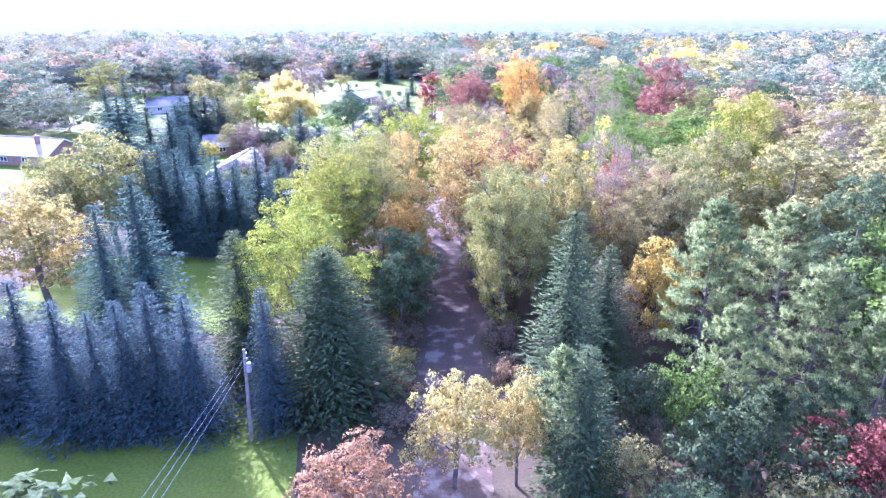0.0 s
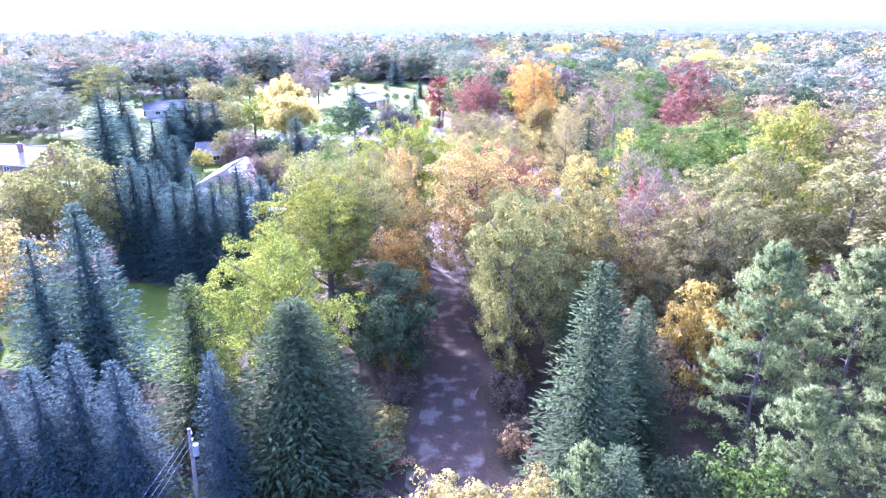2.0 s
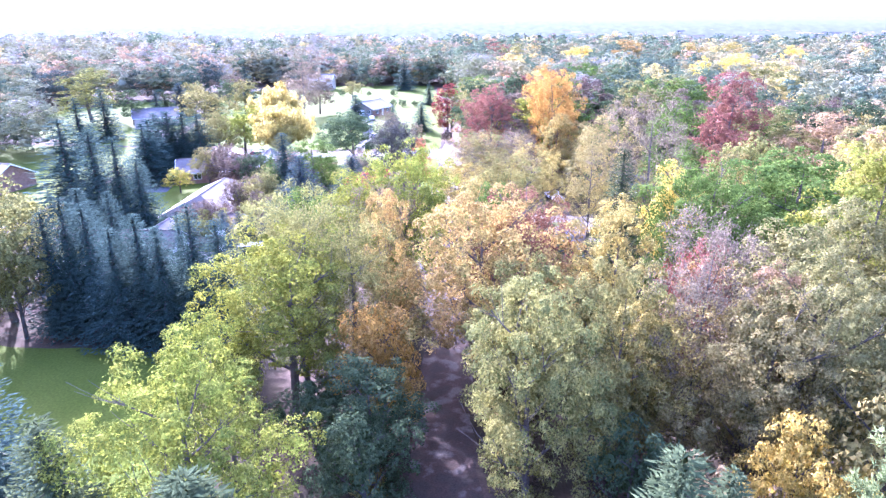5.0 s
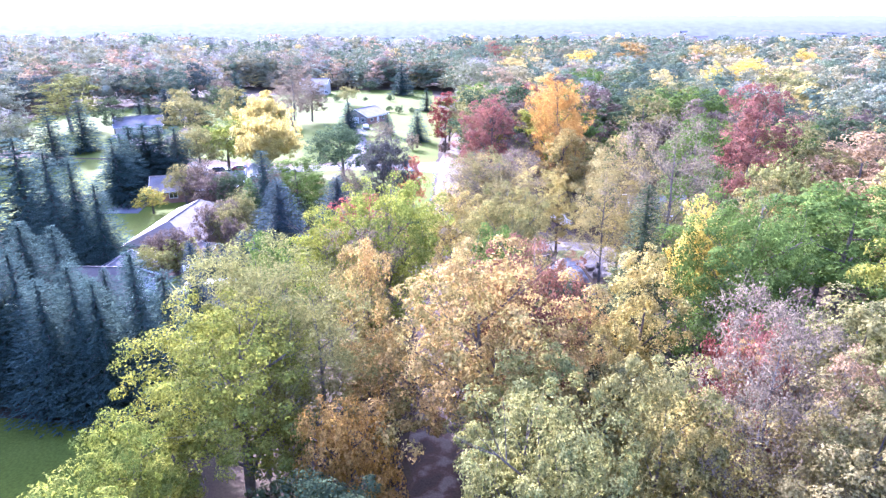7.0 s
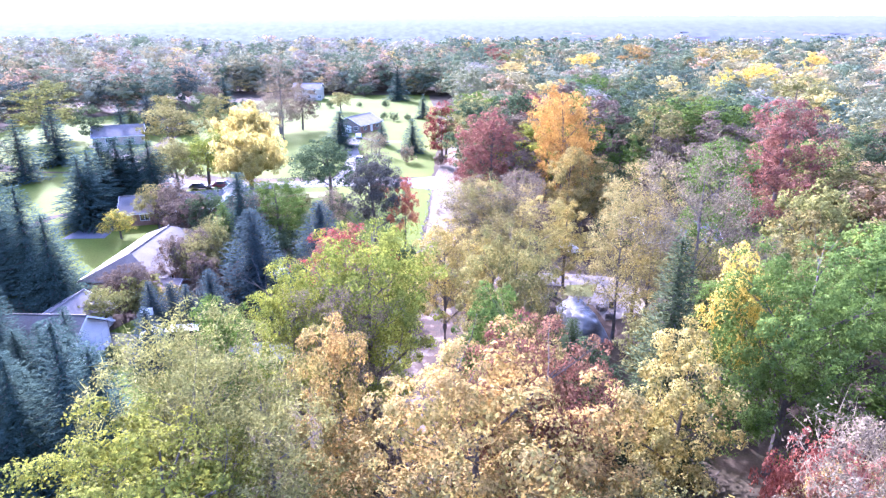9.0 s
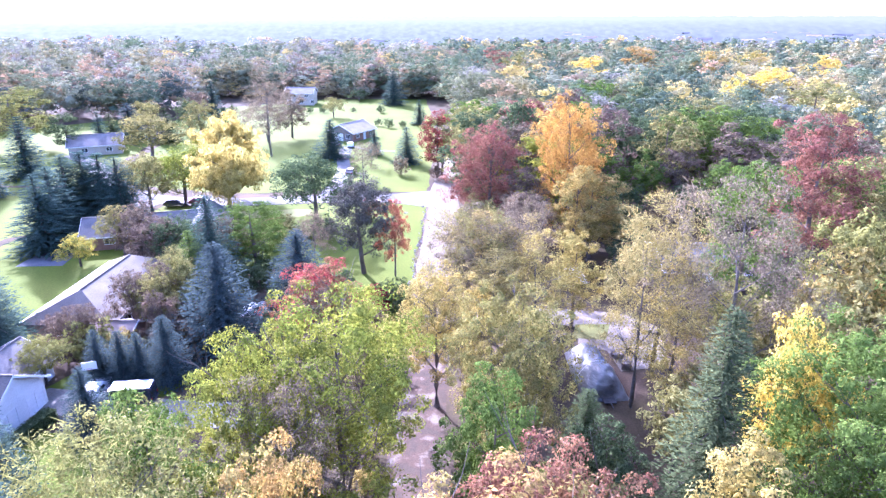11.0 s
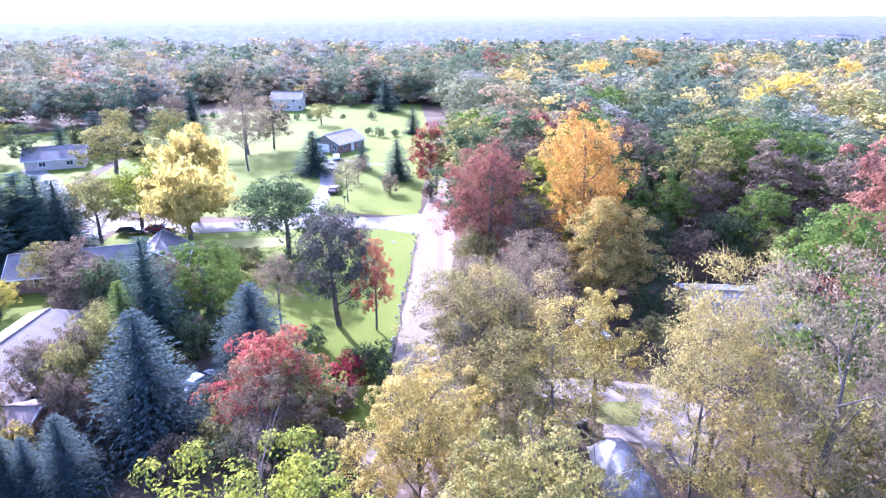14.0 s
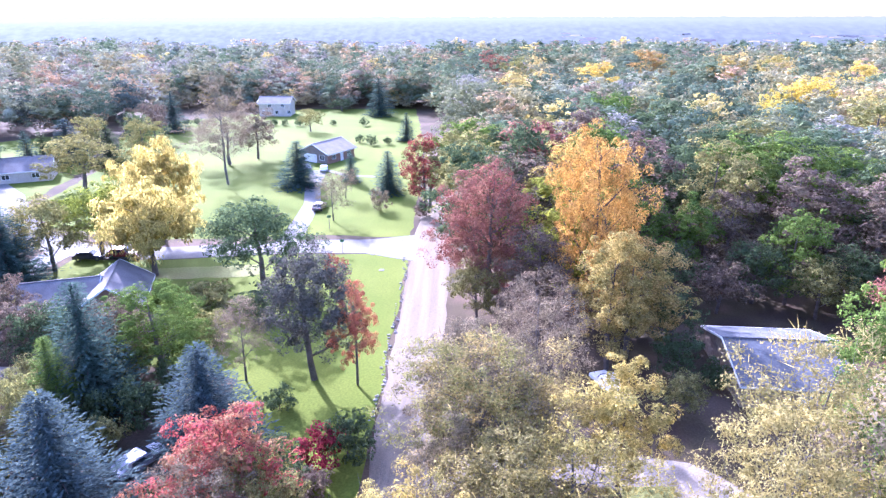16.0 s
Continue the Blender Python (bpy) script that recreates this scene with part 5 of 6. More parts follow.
tree("shrub", -30.0, 137.0, 4.5, 2.5, "deep", "dark green tall garden shrub among the trees")
tree("shrub", -27.5, 133.5, 4.0, 2.4, "olive", "olive-green tall garden shrub among the trees")
tree("shrub", -26.0, 138.5, 5.0, 2.6, "deep", "dark green tall garden shrub among the trees")
tree("shrub", -22.0, 141.5, 3.5, 2.2, "olive", "olive-green tall garden shrub among the trees")
tree("shrub", -25.0, 144.0, 4.0, 2.4, "deep", "dark green tall garden shrub among the trees")
tree("shrub", -31.0, 146.5, 5.0, 2.8, "olive", "olive-green tall garden shrub among the trees")
tree("shrub", -36.0, 150.5, 5.0, 3.0, "deep", "dark green tall garden shrub among the trees")
tree("shrub", -21.5, 137.0, 3.5, 2.0, "deep", "dark green tall garden shrub among the trees")
tree("shrub", -14.0, 141.5, 2.6, 1.8, "deep", "dark green tall garden shrub among the trees")
tree("shrub", -29.0, 128.0, 4.0, 2.4, "purple", "purple-brown tall garden shrub among the trees")
tree("shrub", -33.0, 129.0, 5.0, 2.6, "olive", "olive-green tall garden shrub among the trees")
tree("shrub", -31.0, 152.0, 5.0, 3.0, "deep", "dark green tall garden shrub among the trees")
tree("shrub", -26.0, 155.0, 4.5, 3.0, "olive", "olive-green tall garden shrub among the trees")
tree("shrub", -38.0, 121.0, 5.0, 2.8, "pale", "pale green tall garden shrub among the trees")
tree("shrub", -34.0, 120.5, 4.0, 2.2, "gold", "golden tall garden shrub among the trees")
tree("shrub", -27.0, 120.0, 2.6, 1.6, "grey", "grey-brown tall garden shrub among the trees")
tree("shrub", -29.0, 122.5, 4.0, 2.2, "purple", "purple-brown tall garden shrub among the trees")
tree("shrub", -12.0, 121.0, 3.0, 1.8, "deep", "dark green tall garden shrub among the trees")
tree("shrub", -15.5, 120.5, 3.4, 2.0, "deep", "dark green tall garden shrub among the trees")
tree("shrub", -18.0, 123.0, 3.6, 2.2, "olive", "olive-green tall garden shrub among the trees")
tree("shrub", -19.5, 127.5, 3.2, 2.0, "deep", "dark green tall garden shrub among the trees")
tree("shrub", -8.5, 123.5, 2.6, 1.6, "grey", "grey-brown tall garden shrub among the trees")
tree("shrub", -20.5, 120.0, 3.4, 2.2, "grey", "grey-brown tall garden shrub among the trees")
tree("shrub", -9.5, 130.0, 3.0, 1.8, "deep", "dark green tall garden shrub among the trees")
tree("shrub", -11.5, 132.5, 3.4, 2.1, "deep", "dark green tall garden shrub among the trees")
tree("round", -32.6, 149.0, 8.5, 3.7, "purple", "dark brown-leaved tree before the long roof")
tree("round", -39.2, 145.5, 9.0, 3.8, "deep", "dark green garden tree before the long roof")
tree("shrub", -14.9, 174.2, 3.5, 2.0, "red", "dull red shrub on the lawn")
tree("shrub", -29.6, 163.5, 4.0, 4.0, "olive", "olive shrub under the willow")
tree("shrub", -21.8, 161.9, 4.0, 3.9, "deep", "dark green shrub on the lawn")
tree("spruce", -33.1, 226.7, 10.0, 4.0, "spruce", "dark spruce beside the brown house", 1)
tree("spruce", -22.0, 231.1, 6.9, 1.8, "spruce", "small dark spruce before the brown house", 1)
tree("spruce", -12.3, 221.5, 9.2, 2.8, "spruce", "dark oval conifer beside the road", 1)
tree("thin", -20.4, 201.4, 8.9, 3.2, "grey", "small bare tree on the lawn")
tree("thin", -20.8, 216.8, 6.3, 2.4, "grey", "small bare tree on the lawn")
tree("shrub", -12.6, 208.5, 4.3, 2.1, "grey", "grey-leaved round shrub on the lawn")
tree("shrub", -3.8, 204.3, 3.4, 1.9, "purple", "dark shrub under the roadside trees")
tree("round", -46.8, 297.5, 7.6, 3.9, "olive", "small round tree on the wide lawn")
tree("spruce", -28.3, 332.9, 13.7, 4.3, "spruce", "tall dark spruce at the end of the lawn", 1)
tree("spruce", -13.5, 281.4, 8.5, 2.4, "spruce", "dark spruce at the bend of the road", 1)
tree("round", -45.0, 344.5, 4.9, 4.3, "deep", "dark round tree at the end of the lawn")
tree("shrub", -30.7, 309.2, 2.8, 1.8, "deep", "small dark round shrub on the wide lawn")
tree("shrub", -27.4, 278.3, 2.5, 1.5, "deep", "small dark round shrub on the wide lawn")
tree("shrub", -23.4, 274.9, 3.0, 1.8, "deep", "small dark round shrub on the wide lawn")
tree("shrub", -18.8, 275.9, 2.4, 1.5, "deep", "small dark round shrub on the wide lawn")
tree("shrub", -41.7, 310.1, 1.9, 1.2, "deep", "small dark round shrub on the wide lawn")
tree("shrub", -62.4, 309.6, 2.2, 1.4, "deep", "small dark round shrub on the wide lawn")
tree("shrub", -58.3, 308.5, 2.2, 1.4, "deep", "small dark round shrub on the wide lawn")
tree("shrub", -53.3, 308.6, 2.8, 1.8, "deep", "small dark round shrub on the wide lawn")
tree("shrub", -89.0, 308.9, 2.8, 1.8, "deep", "small dark round shrub on the wide lawn")
tree("shrub", -92.7, 308.8, 2.2, 1.4, "deep", "small dark round shrub on the wide lawn")
tree("shrub", -96.8, 310.0, 1.6, 1.0, "deep", "small dark round shrub on the wide lawn")
tree("thin", -49.4, 226.8, 24.0, 6.0, "grey", "tall thinning pale grey poplar on the lawn")
tree("thin", -56.4, 247.4, 13.0, 10.6, "grey", "bare grey branching tree behind the willows")
tree("spruce", -99.4, 249.7, 11.0, 4.4, "blue", "garden tree at the edge of the far wood", 1)
tree("spruce", -87.1, 247.1, 10.0, 3.6, "fir", "garden tree at the edge of the far wood", 1)
tree("spruce", -102.2, 244.1, 9.0, 2.8, "fir", "garden tree at the edge of the far wood", 1)
tree("spruce", -102.6, 238.6, 10.0, 2.7, "spruce", "garden tree at the edge of the far wood", 1)
tree("round", -91.5, 281.6, 12.0, 4.3, "purple", "garden tree at the edge of the far wood", 1)
tree("spruce", -91.3, 295.1, 13.0, 3.7, "spruce", "garden tree at the edge of the far wood", 1)
tree("round", -87.8, 264.9, 11.0, 3.9, "deep", "garden tree at the edge of the far wood", 1)
tree("round", -99.0, 259.4, 11.0, 4.6, "olive", "garden tree at the edge of the far wood", 1)
tree("broad", -122.7, 233.3, 17.0, 9.0, "pale", "tall pale yellow-green tree behind the gardens", 1)
tree("spruce", -100.5, 203.1, 14.0, 4.2, "spruce", "dark tree among the far gardens", 1)
tree("spruce", -97.7, 185.8, 14.0, 3.7, "spruce", "dark tree among the far gardens", 1)
tree("broad", -106.3, 229.1, 11.0, 4.1, "deep", "dark tree among the far gardens", 1)
tree("broad", -51.1, 254.8, 15.0, 5.4, "grey", "dark tree among the far gardens", 1)
tree("broad", -70.2, 232.6, 14.0, 4.9, "olive", "dark tree among the far gardens", 1)
tree("round", -9.8, 69.5, 7.0, 3.4, "deep", "dark green understorey tree below the tall maples", 1)
tree("round", -15.5, 67.0, 7.5, 3.2, "olive", "olive understorey tree below the tall maples", 1)

# ---- the wood at large: more trees of the same kinds, thinned where others stand ----
def open_ground(x, y):
    """Where no wild tree stands: road, lawns, yards and the camera's clear strip."""
    if -5.5 < x < 4.5 and y < 260:
        return True
    if x < 0:
        return not (y < 20 or x < -152 or y > 352 or (x < -62 and 50 < y < 78) or (x < -126 and y < 212) or (x < -106 and y > 286) or (-126 < x < -104 and 172 < y < 196))
    return (x < 36 and 84 < y < 160) or (x < 54 and 100 < y < 162) or (y < 40 and x < 45) or (x < 19 and y < 58)


WOOD_MIX = ["olive", "green", "deep", "gold", "olive", "green", "deep", "russet", "lime", "pale", "orangebrown", "gold", "deep", "yellow", "grey", "olive", "green", "pink"]
LEFT_MIX = ["olive", "deep", "spruce", "fir", "green", "deep", "spruce", "olive", "grey", "orangebrown", "pale"]
WORDS = {"olive": "olive-green oak in the wood", "green": "green oak in the wood", "deep": "dark green oak in the wood", "gold": "golden oak in the wood", "russet": "russet-brown oak in the wood", "lime": "yellow-green tree in the wood",
         "pale": "pale green thinning tree in the wood", "orangebrown": "orange-brown oak in the wood", "yellow": "bright yellow maple in the wood", "grey": "grey-brown thinning tree in the wood", "pink": "red-brown maple in the wood",
         "fir": "grey-green conifer among the broad trees", "spruce": "dark conifer among the broad trees", "purple": "dull purple-red tree in the wood", "willow": "straw-yellow tree among the gardens", "straw": "yellow-brown oak in the wood", "oak": "golden-olive oak in the wood"}
NEAR_MIX = ["olive", "straw", "russet", "oak", "olive", "russet", "green", "gold", "oak", "grey"]
TINTS = ["olive", "green", "deep", "gold", "russet", "pale", "yellow", "orangebrown", "spruce", "grey"]
g = random.Random(21)
spots = []
far = []


def try_spot(x, y, gap):
    for px, py, pr in PLANTED:
        if (px - x) ** 2 + (py - y) ** 2 < (gap + .35 * pr) ** 2:
            return False
    for px, py in spots:
        if (px - x) ** 2 + (py - y) ** 2 < gap * gap * 1.9:
            return False
    return True


for k in range(5200):
    x, y = g.uniform(-190, 150), g.uniform(-40, 300)
    if abs(x) > 30 + max(0, y + 20) * .66 + 16 or open_ground(x, y) or not try_spot(x, y, 5.2):
        continue
    spots.append((x, y))
spots.sort(key=lambda p: (p[0] - 3) ** 2 + (p[1] - 90) ** 2 * .6)
for k, (x, y) in enumerate(spots):
    if x > 0:
        leaf = g.choice(["deep", "deep", "green", "olive", "purple"] if 24 < x < 85 and 145 < y < 215 else NEAR_MIX if y < 150 else WOOD_MIX)
    else:
        leaf = g.choice(LEFT_MIX)
    h, r = g.uniform(15.0, 20.0), g.uniform(5.4, 7.2)
    if x < 0 or y < 30:
        h *= .82
    if k >= 135:
        far.append((x, y, h, r, TINTS.index(leaf) if leaf in TINTS else 0))
    elif leaf in ("fir", "spruce"):
        tree("spruce", x, y, g.uniform(11, 16), g.uniform(2.8, 4), leaf, WORDS[leaf], 1 if y > 50 else 0, group="trees of the wood")
    else:
        tree("broad", x, y, h, r, leaf, WORDS[leaf], 1 if x > 0 and 35 < y < 190 else 0, group="trees of the wood")


# ---- far woods ----
def merged(name, items, label, kits, mats, lift=0.0):
    """Many far trees in one mesh; items are (x, y, height, radius, tint)."""
    V, F, I, N, n = [], [], [], [], 0
    q = random.Random(8)
    for x, y, h, r, tint in items:
        v, f, nv, hh, rr = kits[q.randrange(len(kits))]
        a = q.uniform(0, 6.283)
        c, s = math.cos(a), math.sin(a)
        w = np.empty_like(v)
        w[:, 0], w[:, 1], w[:, 2] = x + (v[:, 0] * c - v[:, 1] * s) * r / rr, y + (v[:, 0] * s + v[:, 1] * c) * r / rr, v[:, 2] * h / hh
        V.append(w)
        N.append(np.stack([nv[:, 0] * c - nv[:, 1] * s, nv[:, 0] * s + nv[:, 1] * c, nv[:, 2] + lift], 1))
        F.append(f + n)
        I.append(np.full(len(f), tint))
        n += len(w)
    me = mesh_from(name, np.concatenate(V), np.concatenate(F), mats, np.concatenate(I), unit(np.concatenate(N)))
    return tagged(new(name, me), label, "trees", kind="stuff")


g = random.Random(33)
near_kits = [(*broad_crown(300 + k, 84, 17, 1.15, .60, low=3.0, lumps=9, slim=.66, ruffle=.25, follow=.9), 18.0, 4.3) for k in range(4)]
mid_kits = [(*join([mound_crown(310 + k, 4, 1, 3.0, 15.0, 3.6), broad_crown(315 + k, 46, 9, 1.3, .82, low=3.0, lumps=8, ruffle=.3, slim=.66, follow=.92)]), 18.0, 4.6) for k in range(5)]
far_kits = [(*join([mound_crown(340 + k, 3, 1, 3.0, 15.0, 3.6), broad_crown(330 + k, 26, 7, 1.6, 1.3, low=3.0, lumps=7, ruffle=.3, slim=.7, follow=.92)]), 18.0, 4.6) for k in range(5)]
con_kit = (*spruce_crown(320, step=1.5, arms=6, sprays=2, spray=2.2, core=30), 15.0, 3.2)


def far_tint(x):
    if x > -10:
        return g.choices(range(10), (5, 5, 6, 2, 1.4, .9, 1.2, 1.4, .2, .5))[0]
    # More pale and grey tints on the left stand in for haze.
    return g.choices(range(10), (4, 2, 1.5, 1, 1, 6, .6, 2, 1.2, 4))[0]


mid, distant, cone = [], [], []
for k in range(1750):
    y = 285 + 365 * g.random() ** 1.1
    x = g.uniform(-1, 1) * (60 + y * .80)
    if (x < -5 and y < 352 and x > -110) or (x < -20 and g.random() < .15):
        continue
    t = far_tint(x)
    if t == 8:
        cone.append((x, y, g.uniform(11, 18), g.uniform(3, 4.5), t))
    elif y < 470:
        mid.append((x, y, g.uniform(13, 19), g.uniform(5.5, 8.5), t))
    else:
        distant.append((x, y, g.uniform(13, 19), g.uniform(6, 10), t))
FAR_TONES = {"olive": (.19, .20, .09), "green": (.13, .18, .08), "deep": (.085, .13, .075), "gold": (.33, .28, .11), "russet": (.29, .20, .12), "pale": (.29, .30, .17), "yellow": (.55, .42, .08), "orangebrown": (.42, .28, .13), "spruce": (.06, .085, .07), "grey": (.28, .26, .20)}
for k in range(110):
    x, y = g.uniform(-125, -4), 353 + 55 * g.random() ** 1.3
    mid.append((x, y, g.uniform(11, 17), g.uniform(5, 7.5), far_tint(x) % 8))
# Far tints drawn to one grey-olive: haze put into the leaf colour.
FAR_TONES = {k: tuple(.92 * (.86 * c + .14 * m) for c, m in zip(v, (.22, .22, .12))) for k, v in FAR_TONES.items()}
for k in range(46):
    x = g.uniform(-118, -6)
    mid.append((x, 351 + abs(x + 60) * -.05 + g.uniform(0, 6), g.uniform(4, 8), g.uniform(2.5, 4.5), g.choice([5, 3, 7, 6, 5, 3, 6])))
# The raised dull greys far leaves further, again imitating haze.
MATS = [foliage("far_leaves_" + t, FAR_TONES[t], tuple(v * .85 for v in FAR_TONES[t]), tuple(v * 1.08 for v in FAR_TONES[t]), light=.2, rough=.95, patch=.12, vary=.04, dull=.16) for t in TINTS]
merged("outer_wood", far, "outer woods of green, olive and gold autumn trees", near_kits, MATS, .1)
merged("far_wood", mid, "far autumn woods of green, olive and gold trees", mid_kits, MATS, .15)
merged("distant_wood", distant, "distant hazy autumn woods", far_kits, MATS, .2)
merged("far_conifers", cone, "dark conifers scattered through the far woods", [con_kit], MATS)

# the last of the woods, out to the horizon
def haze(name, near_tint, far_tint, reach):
    """Far woods with haze painted as emission, paling towards the horizon, most sunward."""
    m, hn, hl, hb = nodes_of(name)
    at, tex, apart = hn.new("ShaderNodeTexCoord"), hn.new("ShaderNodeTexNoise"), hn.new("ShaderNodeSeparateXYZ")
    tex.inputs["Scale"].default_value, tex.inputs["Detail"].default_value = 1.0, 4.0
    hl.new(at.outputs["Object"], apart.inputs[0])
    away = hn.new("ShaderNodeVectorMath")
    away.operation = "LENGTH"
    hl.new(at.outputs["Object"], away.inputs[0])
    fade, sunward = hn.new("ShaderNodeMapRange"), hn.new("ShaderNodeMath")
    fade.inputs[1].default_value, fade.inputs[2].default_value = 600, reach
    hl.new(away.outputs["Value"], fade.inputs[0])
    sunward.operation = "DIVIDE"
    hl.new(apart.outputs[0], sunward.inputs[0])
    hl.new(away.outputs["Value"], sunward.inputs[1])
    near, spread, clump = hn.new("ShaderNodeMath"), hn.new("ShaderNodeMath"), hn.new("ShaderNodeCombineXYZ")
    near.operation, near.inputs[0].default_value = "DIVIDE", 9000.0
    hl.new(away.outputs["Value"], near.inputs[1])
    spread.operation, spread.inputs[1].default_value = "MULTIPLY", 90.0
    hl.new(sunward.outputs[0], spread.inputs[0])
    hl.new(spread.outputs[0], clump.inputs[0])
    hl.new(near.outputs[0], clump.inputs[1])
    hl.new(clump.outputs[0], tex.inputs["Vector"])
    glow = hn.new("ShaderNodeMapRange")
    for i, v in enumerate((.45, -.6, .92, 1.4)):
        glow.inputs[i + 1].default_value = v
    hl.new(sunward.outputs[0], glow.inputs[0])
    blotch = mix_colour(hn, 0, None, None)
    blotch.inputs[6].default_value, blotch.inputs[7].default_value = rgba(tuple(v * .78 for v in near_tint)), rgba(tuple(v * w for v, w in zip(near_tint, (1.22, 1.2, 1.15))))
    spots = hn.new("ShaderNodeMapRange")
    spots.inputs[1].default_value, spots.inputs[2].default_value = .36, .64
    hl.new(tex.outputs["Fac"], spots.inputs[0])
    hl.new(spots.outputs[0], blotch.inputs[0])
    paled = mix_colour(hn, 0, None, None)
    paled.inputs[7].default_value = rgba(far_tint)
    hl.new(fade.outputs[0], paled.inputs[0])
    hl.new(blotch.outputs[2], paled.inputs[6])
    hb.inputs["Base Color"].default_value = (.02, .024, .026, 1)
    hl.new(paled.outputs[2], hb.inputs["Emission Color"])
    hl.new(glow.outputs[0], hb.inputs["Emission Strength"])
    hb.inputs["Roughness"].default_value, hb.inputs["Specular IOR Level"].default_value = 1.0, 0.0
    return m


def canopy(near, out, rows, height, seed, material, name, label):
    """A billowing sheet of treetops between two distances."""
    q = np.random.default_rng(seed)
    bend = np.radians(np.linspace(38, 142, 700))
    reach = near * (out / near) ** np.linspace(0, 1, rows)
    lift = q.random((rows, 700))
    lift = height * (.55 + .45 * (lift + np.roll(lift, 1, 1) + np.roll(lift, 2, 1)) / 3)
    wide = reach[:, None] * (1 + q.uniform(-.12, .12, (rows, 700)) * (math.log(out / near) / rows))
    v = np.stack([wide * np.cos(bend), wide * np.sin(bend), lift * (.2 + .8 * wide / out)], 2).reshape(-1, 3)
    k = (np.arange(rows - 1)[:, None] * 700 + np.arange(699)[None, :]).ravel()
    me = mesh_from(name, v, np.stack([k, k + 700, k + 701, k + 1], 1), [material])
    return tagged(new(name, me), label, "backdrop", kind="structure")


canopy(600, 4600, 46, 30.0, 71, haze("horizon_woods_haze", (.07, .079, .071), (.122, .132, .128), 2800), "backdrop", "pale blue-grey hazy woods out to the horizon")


# ---- undergrowth along the near road and the wood's edge ----
g = random.Random(55)
for k in range(58):
    y = 44 + k * 1.35 + g.uniform(-.6, .6)
    side = -1 if k % 2 else 1
    x = .7 + side * (4.4 + g.uniform(0, 3.2)) - (1.5 if y > 105 else 0)
    leaf = g.choice(["grey", "russet", "grey", "olive", "purple", "gold", "grey"])
    tint = {"grey": "grey-brown", "russet": "russet", "olive": "olive", "purple": "purple-brown", "gold": "golden"}[leaf]
    tree("shrub", x, y, g.uniform(1.4, 3.4), g.uniform(1.2, 2.2), leaf, tint + " leafy undergrowth beside the dirt road", group="undergrowth along the road")

# ---- the yard in the clearing ----
TARP, tn, tl, tb = nodes_of("tarpaulin")
tb.inputs["Roughness"].default_value = .34
tb.inputs["Specular IOR Level"].default_value = .8
crease = tn.new("ShaderNodeTexNoise")
crease.inputs["Scale"].default_value, crease.inputs["Detail"].default_value = 1.1, 6
bump = tn.new("ShaderNodeBump")
bump.inputs["Strength"].default_value, bump.inputs["Distance"].default_value = 1.0, 1.2
tl.new(crease.outputs["Fac"], bump.inputs["Height"])
# Leaf litter and shadow blotches put into the cover's colour, following the creases.
litter_shade = tn.new("ShaderNodeValToRGB")
litter_shade.color_ramp.elements[0].position, litter_shade.color_ramp.elements[1].position = .42, .6
litter_shade.color_ramp.elements[0].color, litter_shade.color_ramp.elements[1].color = (.03, .032, .035, 1), (.30, .31, .32, 1)
tl.new(crease.outputs["Fac"], litter_shade.inputs["Fac"])
tl.new(litter_shade.outputs["Color"], tb.inputs["Base Color"])
tl.new(bump.outputs[0], tb.inputs["Normal"])
pile = new("covered_boat")
bm = bmesh.new()
bmesh.ops.create_grid(bm, x_segments=26, y_segments=44, size=1)
for v in bm.verts:
    u, w = v.co.x, v.co.y
    rise = max(0.0, 1 - abs(u) ** 2.4) * (1 - .3 * max(0, w) ** 2) * (1 - abs(w) ** 7)
    fold = .3 * noise.noise(Vector((u * 2.2, w * 3.5, 0))) + .14 * abs(noise.noise(Vector((u * 5, w * 7, 5)))) + .04 * noise.noise(Vector((u * 9, w * 11, 3)))
    v.co = Vector((u * (2.3 - .5 * max(0, w)) + .05 * noise.noise(Vector((w * 5, u, 7))), w * 5.0, max(.02, 2.4 * rise + fold * (.3 + rise))))
cover = part("cover", bm, TARP, pile, "grey shiny crumpled plastic cover")
for p in cover.data.polygons:
    p.use_smooth = True
for k in range(1):
    bm = bmesh.new()
    yy = -1.2
    tube(bm, [(2.34 * math.cos(a), yy, 2.52 * max(0, 1 - abs(math.cos(a)) ** 2.4) * (1 - .45 * max(0, yy / 5.0) ** 2) + .03) for a in (.05, .4, .8, 1.2, 1.57, 1.95, 2.35, 2.75, 3.09)], [.025] * 9, 5)
    part("strap", bm, TRIM, pile, "pale tie-down strap")
bm = bmesh.new()
box(bm, -.6, -5.8, .3, .6, -4.9, .42)
tube(bm, [(0, -4.9, .36), (0, -6.6, .36)], [.06, .05], 6)
part("trailer_frame", bm, BLACK, pile)
pile.matrix_world = pose(17.0, 119.9, .03, 0, 0, 7)
tagged(pile, "boat on a trailer under a shiny grey cover", "boat")

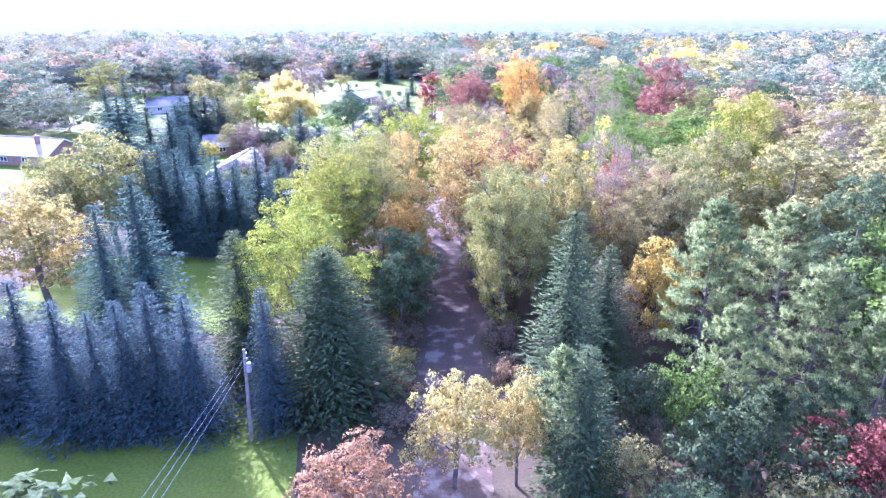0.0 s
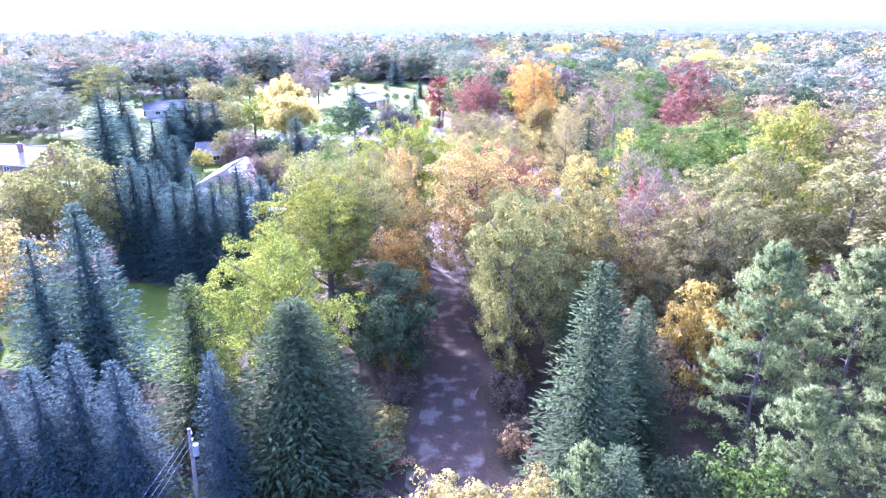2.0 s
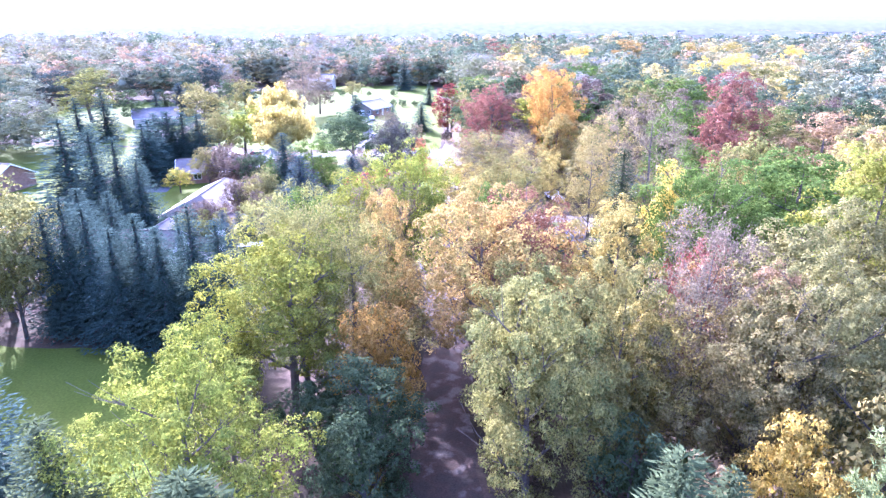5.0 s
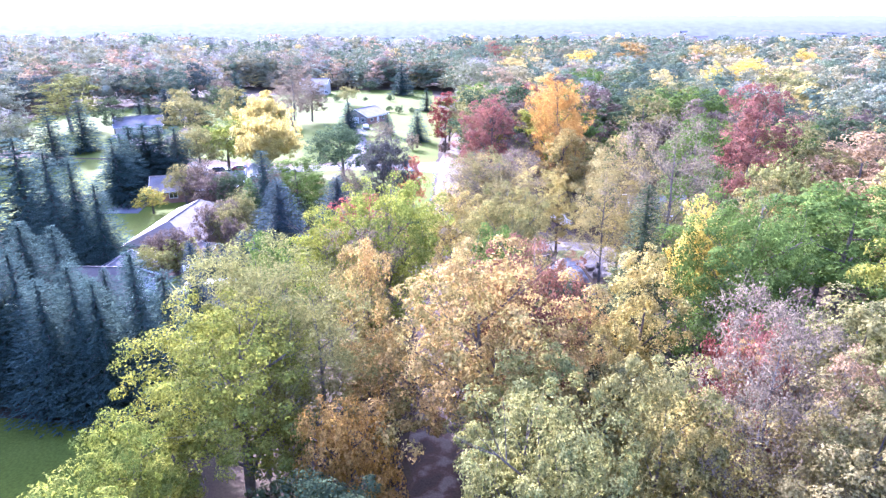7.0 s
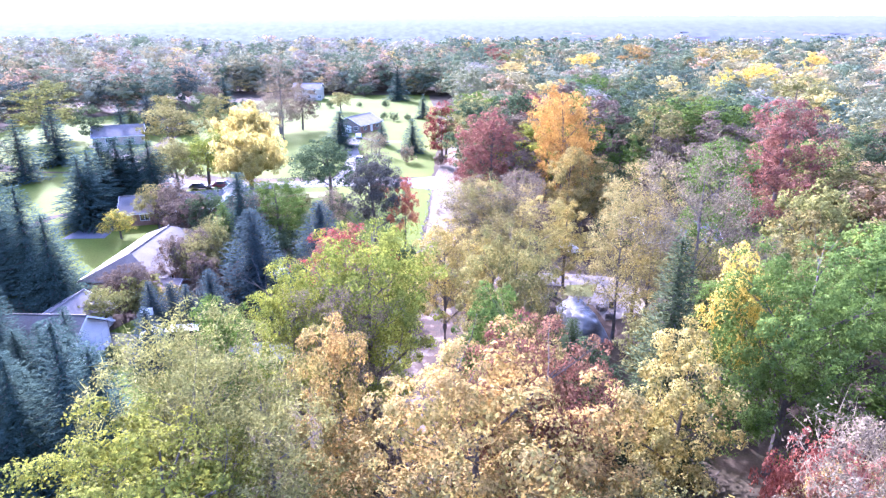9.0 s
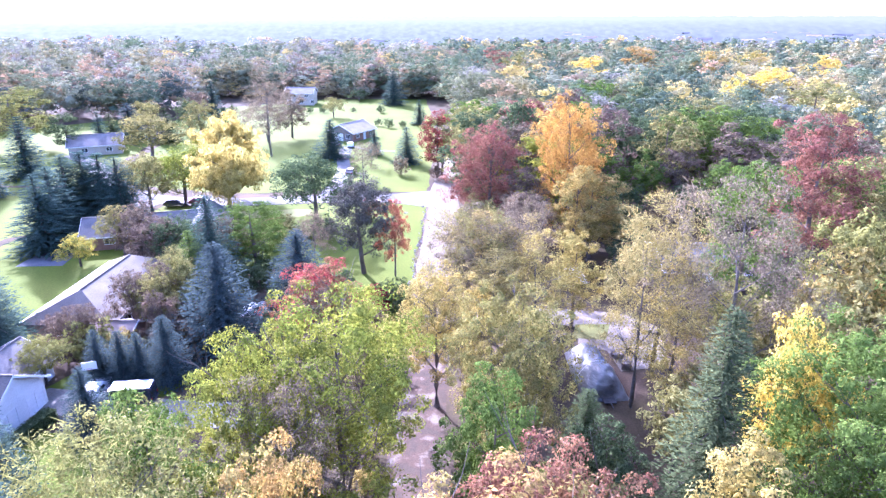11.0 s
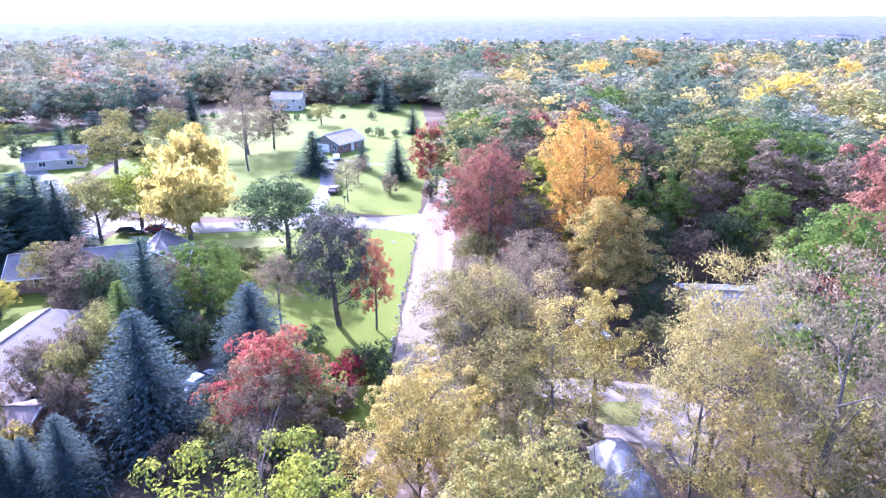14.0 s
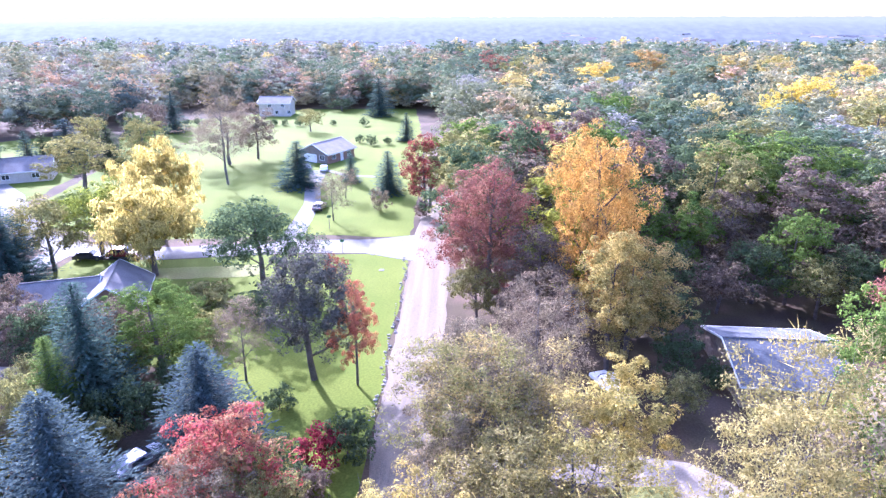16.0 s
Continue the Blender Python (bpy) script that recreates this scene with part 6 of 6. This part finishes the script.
for x, y, turn, n in ((20.4, 123.8, 20, 0), (21.0, 121.6, 70, 1)):
    stack = new("pallet_stack")
    for r in range(4 + n):
        bm = bmesh.new()
        box(bm, -.55, -.05, r * .15, .55, .04, r * .15 + .09)
        pallet = part("pallet", bm, WOOD, stack)
        for k in (0, 2):
            bm = bmesh.new()
            box(bm, -.55, -.5 + k * .45, r * .15, .55, -.41 + k * .45, r * .15 + .09)
            part("runner", bm, WOOD, pallet)
        for k in range(5):
            bm = bmesh.new()
            box(bm, -.55 + k * .24, -.5, r * .15 + .092, -.41 + k * .24, .5, r * .15 + .117)
            part("slat", bm, WOOD, pallet)
    stack.matrix_world = pose(x, y, .045, 0, 0, turn)
    tagged(stack, "low stack of weathered wooden pallets in the yard", "pallets")
barrel_at = ((14.2, 126.9), (14.9, 127.4), (21.8, 124.6))
for x, y in barrel_at:
    drum = new("oil_drum")
    bm = bmesh.new()
    tube(bm, [(0, 0, 0), (0, 0, .28), (0, 0, .30), (0, 0, .33), (0, 0, .58), (0, 0, .60), (0, 0, .63), (0, 0, .88)], [.29, .29, .305, .29, .29, .305, .29, .29], 16)
    part("shell", bm, BLACK, drum)
    bm = bmesh.new()
    tube(bm, [(0, 0, .881), (0, 0, .90)], [.27, .27], 16)
    part("lid", bm, WOOD, drum)
    drum.matrix_world = pose(x, y, .045)
    tagged(drum, "dark steel drum standing in the yard", "drum")

# ---- pale houses of the far estate ----
g = random.Random(77)
for k in range(46):
    y = g.uniform(770, 1180)
    x = y * g.uniform(.12, .70) if k < 40 else -y * g.uniform(.05, .3)
    h = new("far_house")
    L, D, e = g.uniform(6, 9), g.uniform(4.5, 6), g.uniform(5.5, 7.5)
    bm = bmesh.new()
    box(bm, -L, -D, 0, L, D, e)
    part("wall", bm, SIDING if k % 3 else SIDING_TAN, h)
    for sg in (-1, 1):
        bm = bmesh.new()
        slab(bm, [(-(L + .5) * sg, -(D + .6) * sg, e), ((L + .5) * sg, -(D + .6) * sg, e), ((L + .5) * sg, 0, e + 3.2), (-(L + .5) * sg, 0, e + 3.2)], .25)
        part("roof", bm, SHINGLE if k % 2 else SHINGLE_BROWN, h)
    for i in range(3):
        bm = bmesh.new()
        box(bm, -L + 2 + i * L * .6, -D - .06, e * .5, -L + 3.4 + i * L * .6, -D + .02, e * .5 + 1.6)
        part("window", bm, PANE, h)
    h.matrix_world = pose(x, y, 0, 0, 0, g.uniform(-40, 40)) 
    tagged(h, "pale house of a far estate among trees", "house", "houses of the far estate")
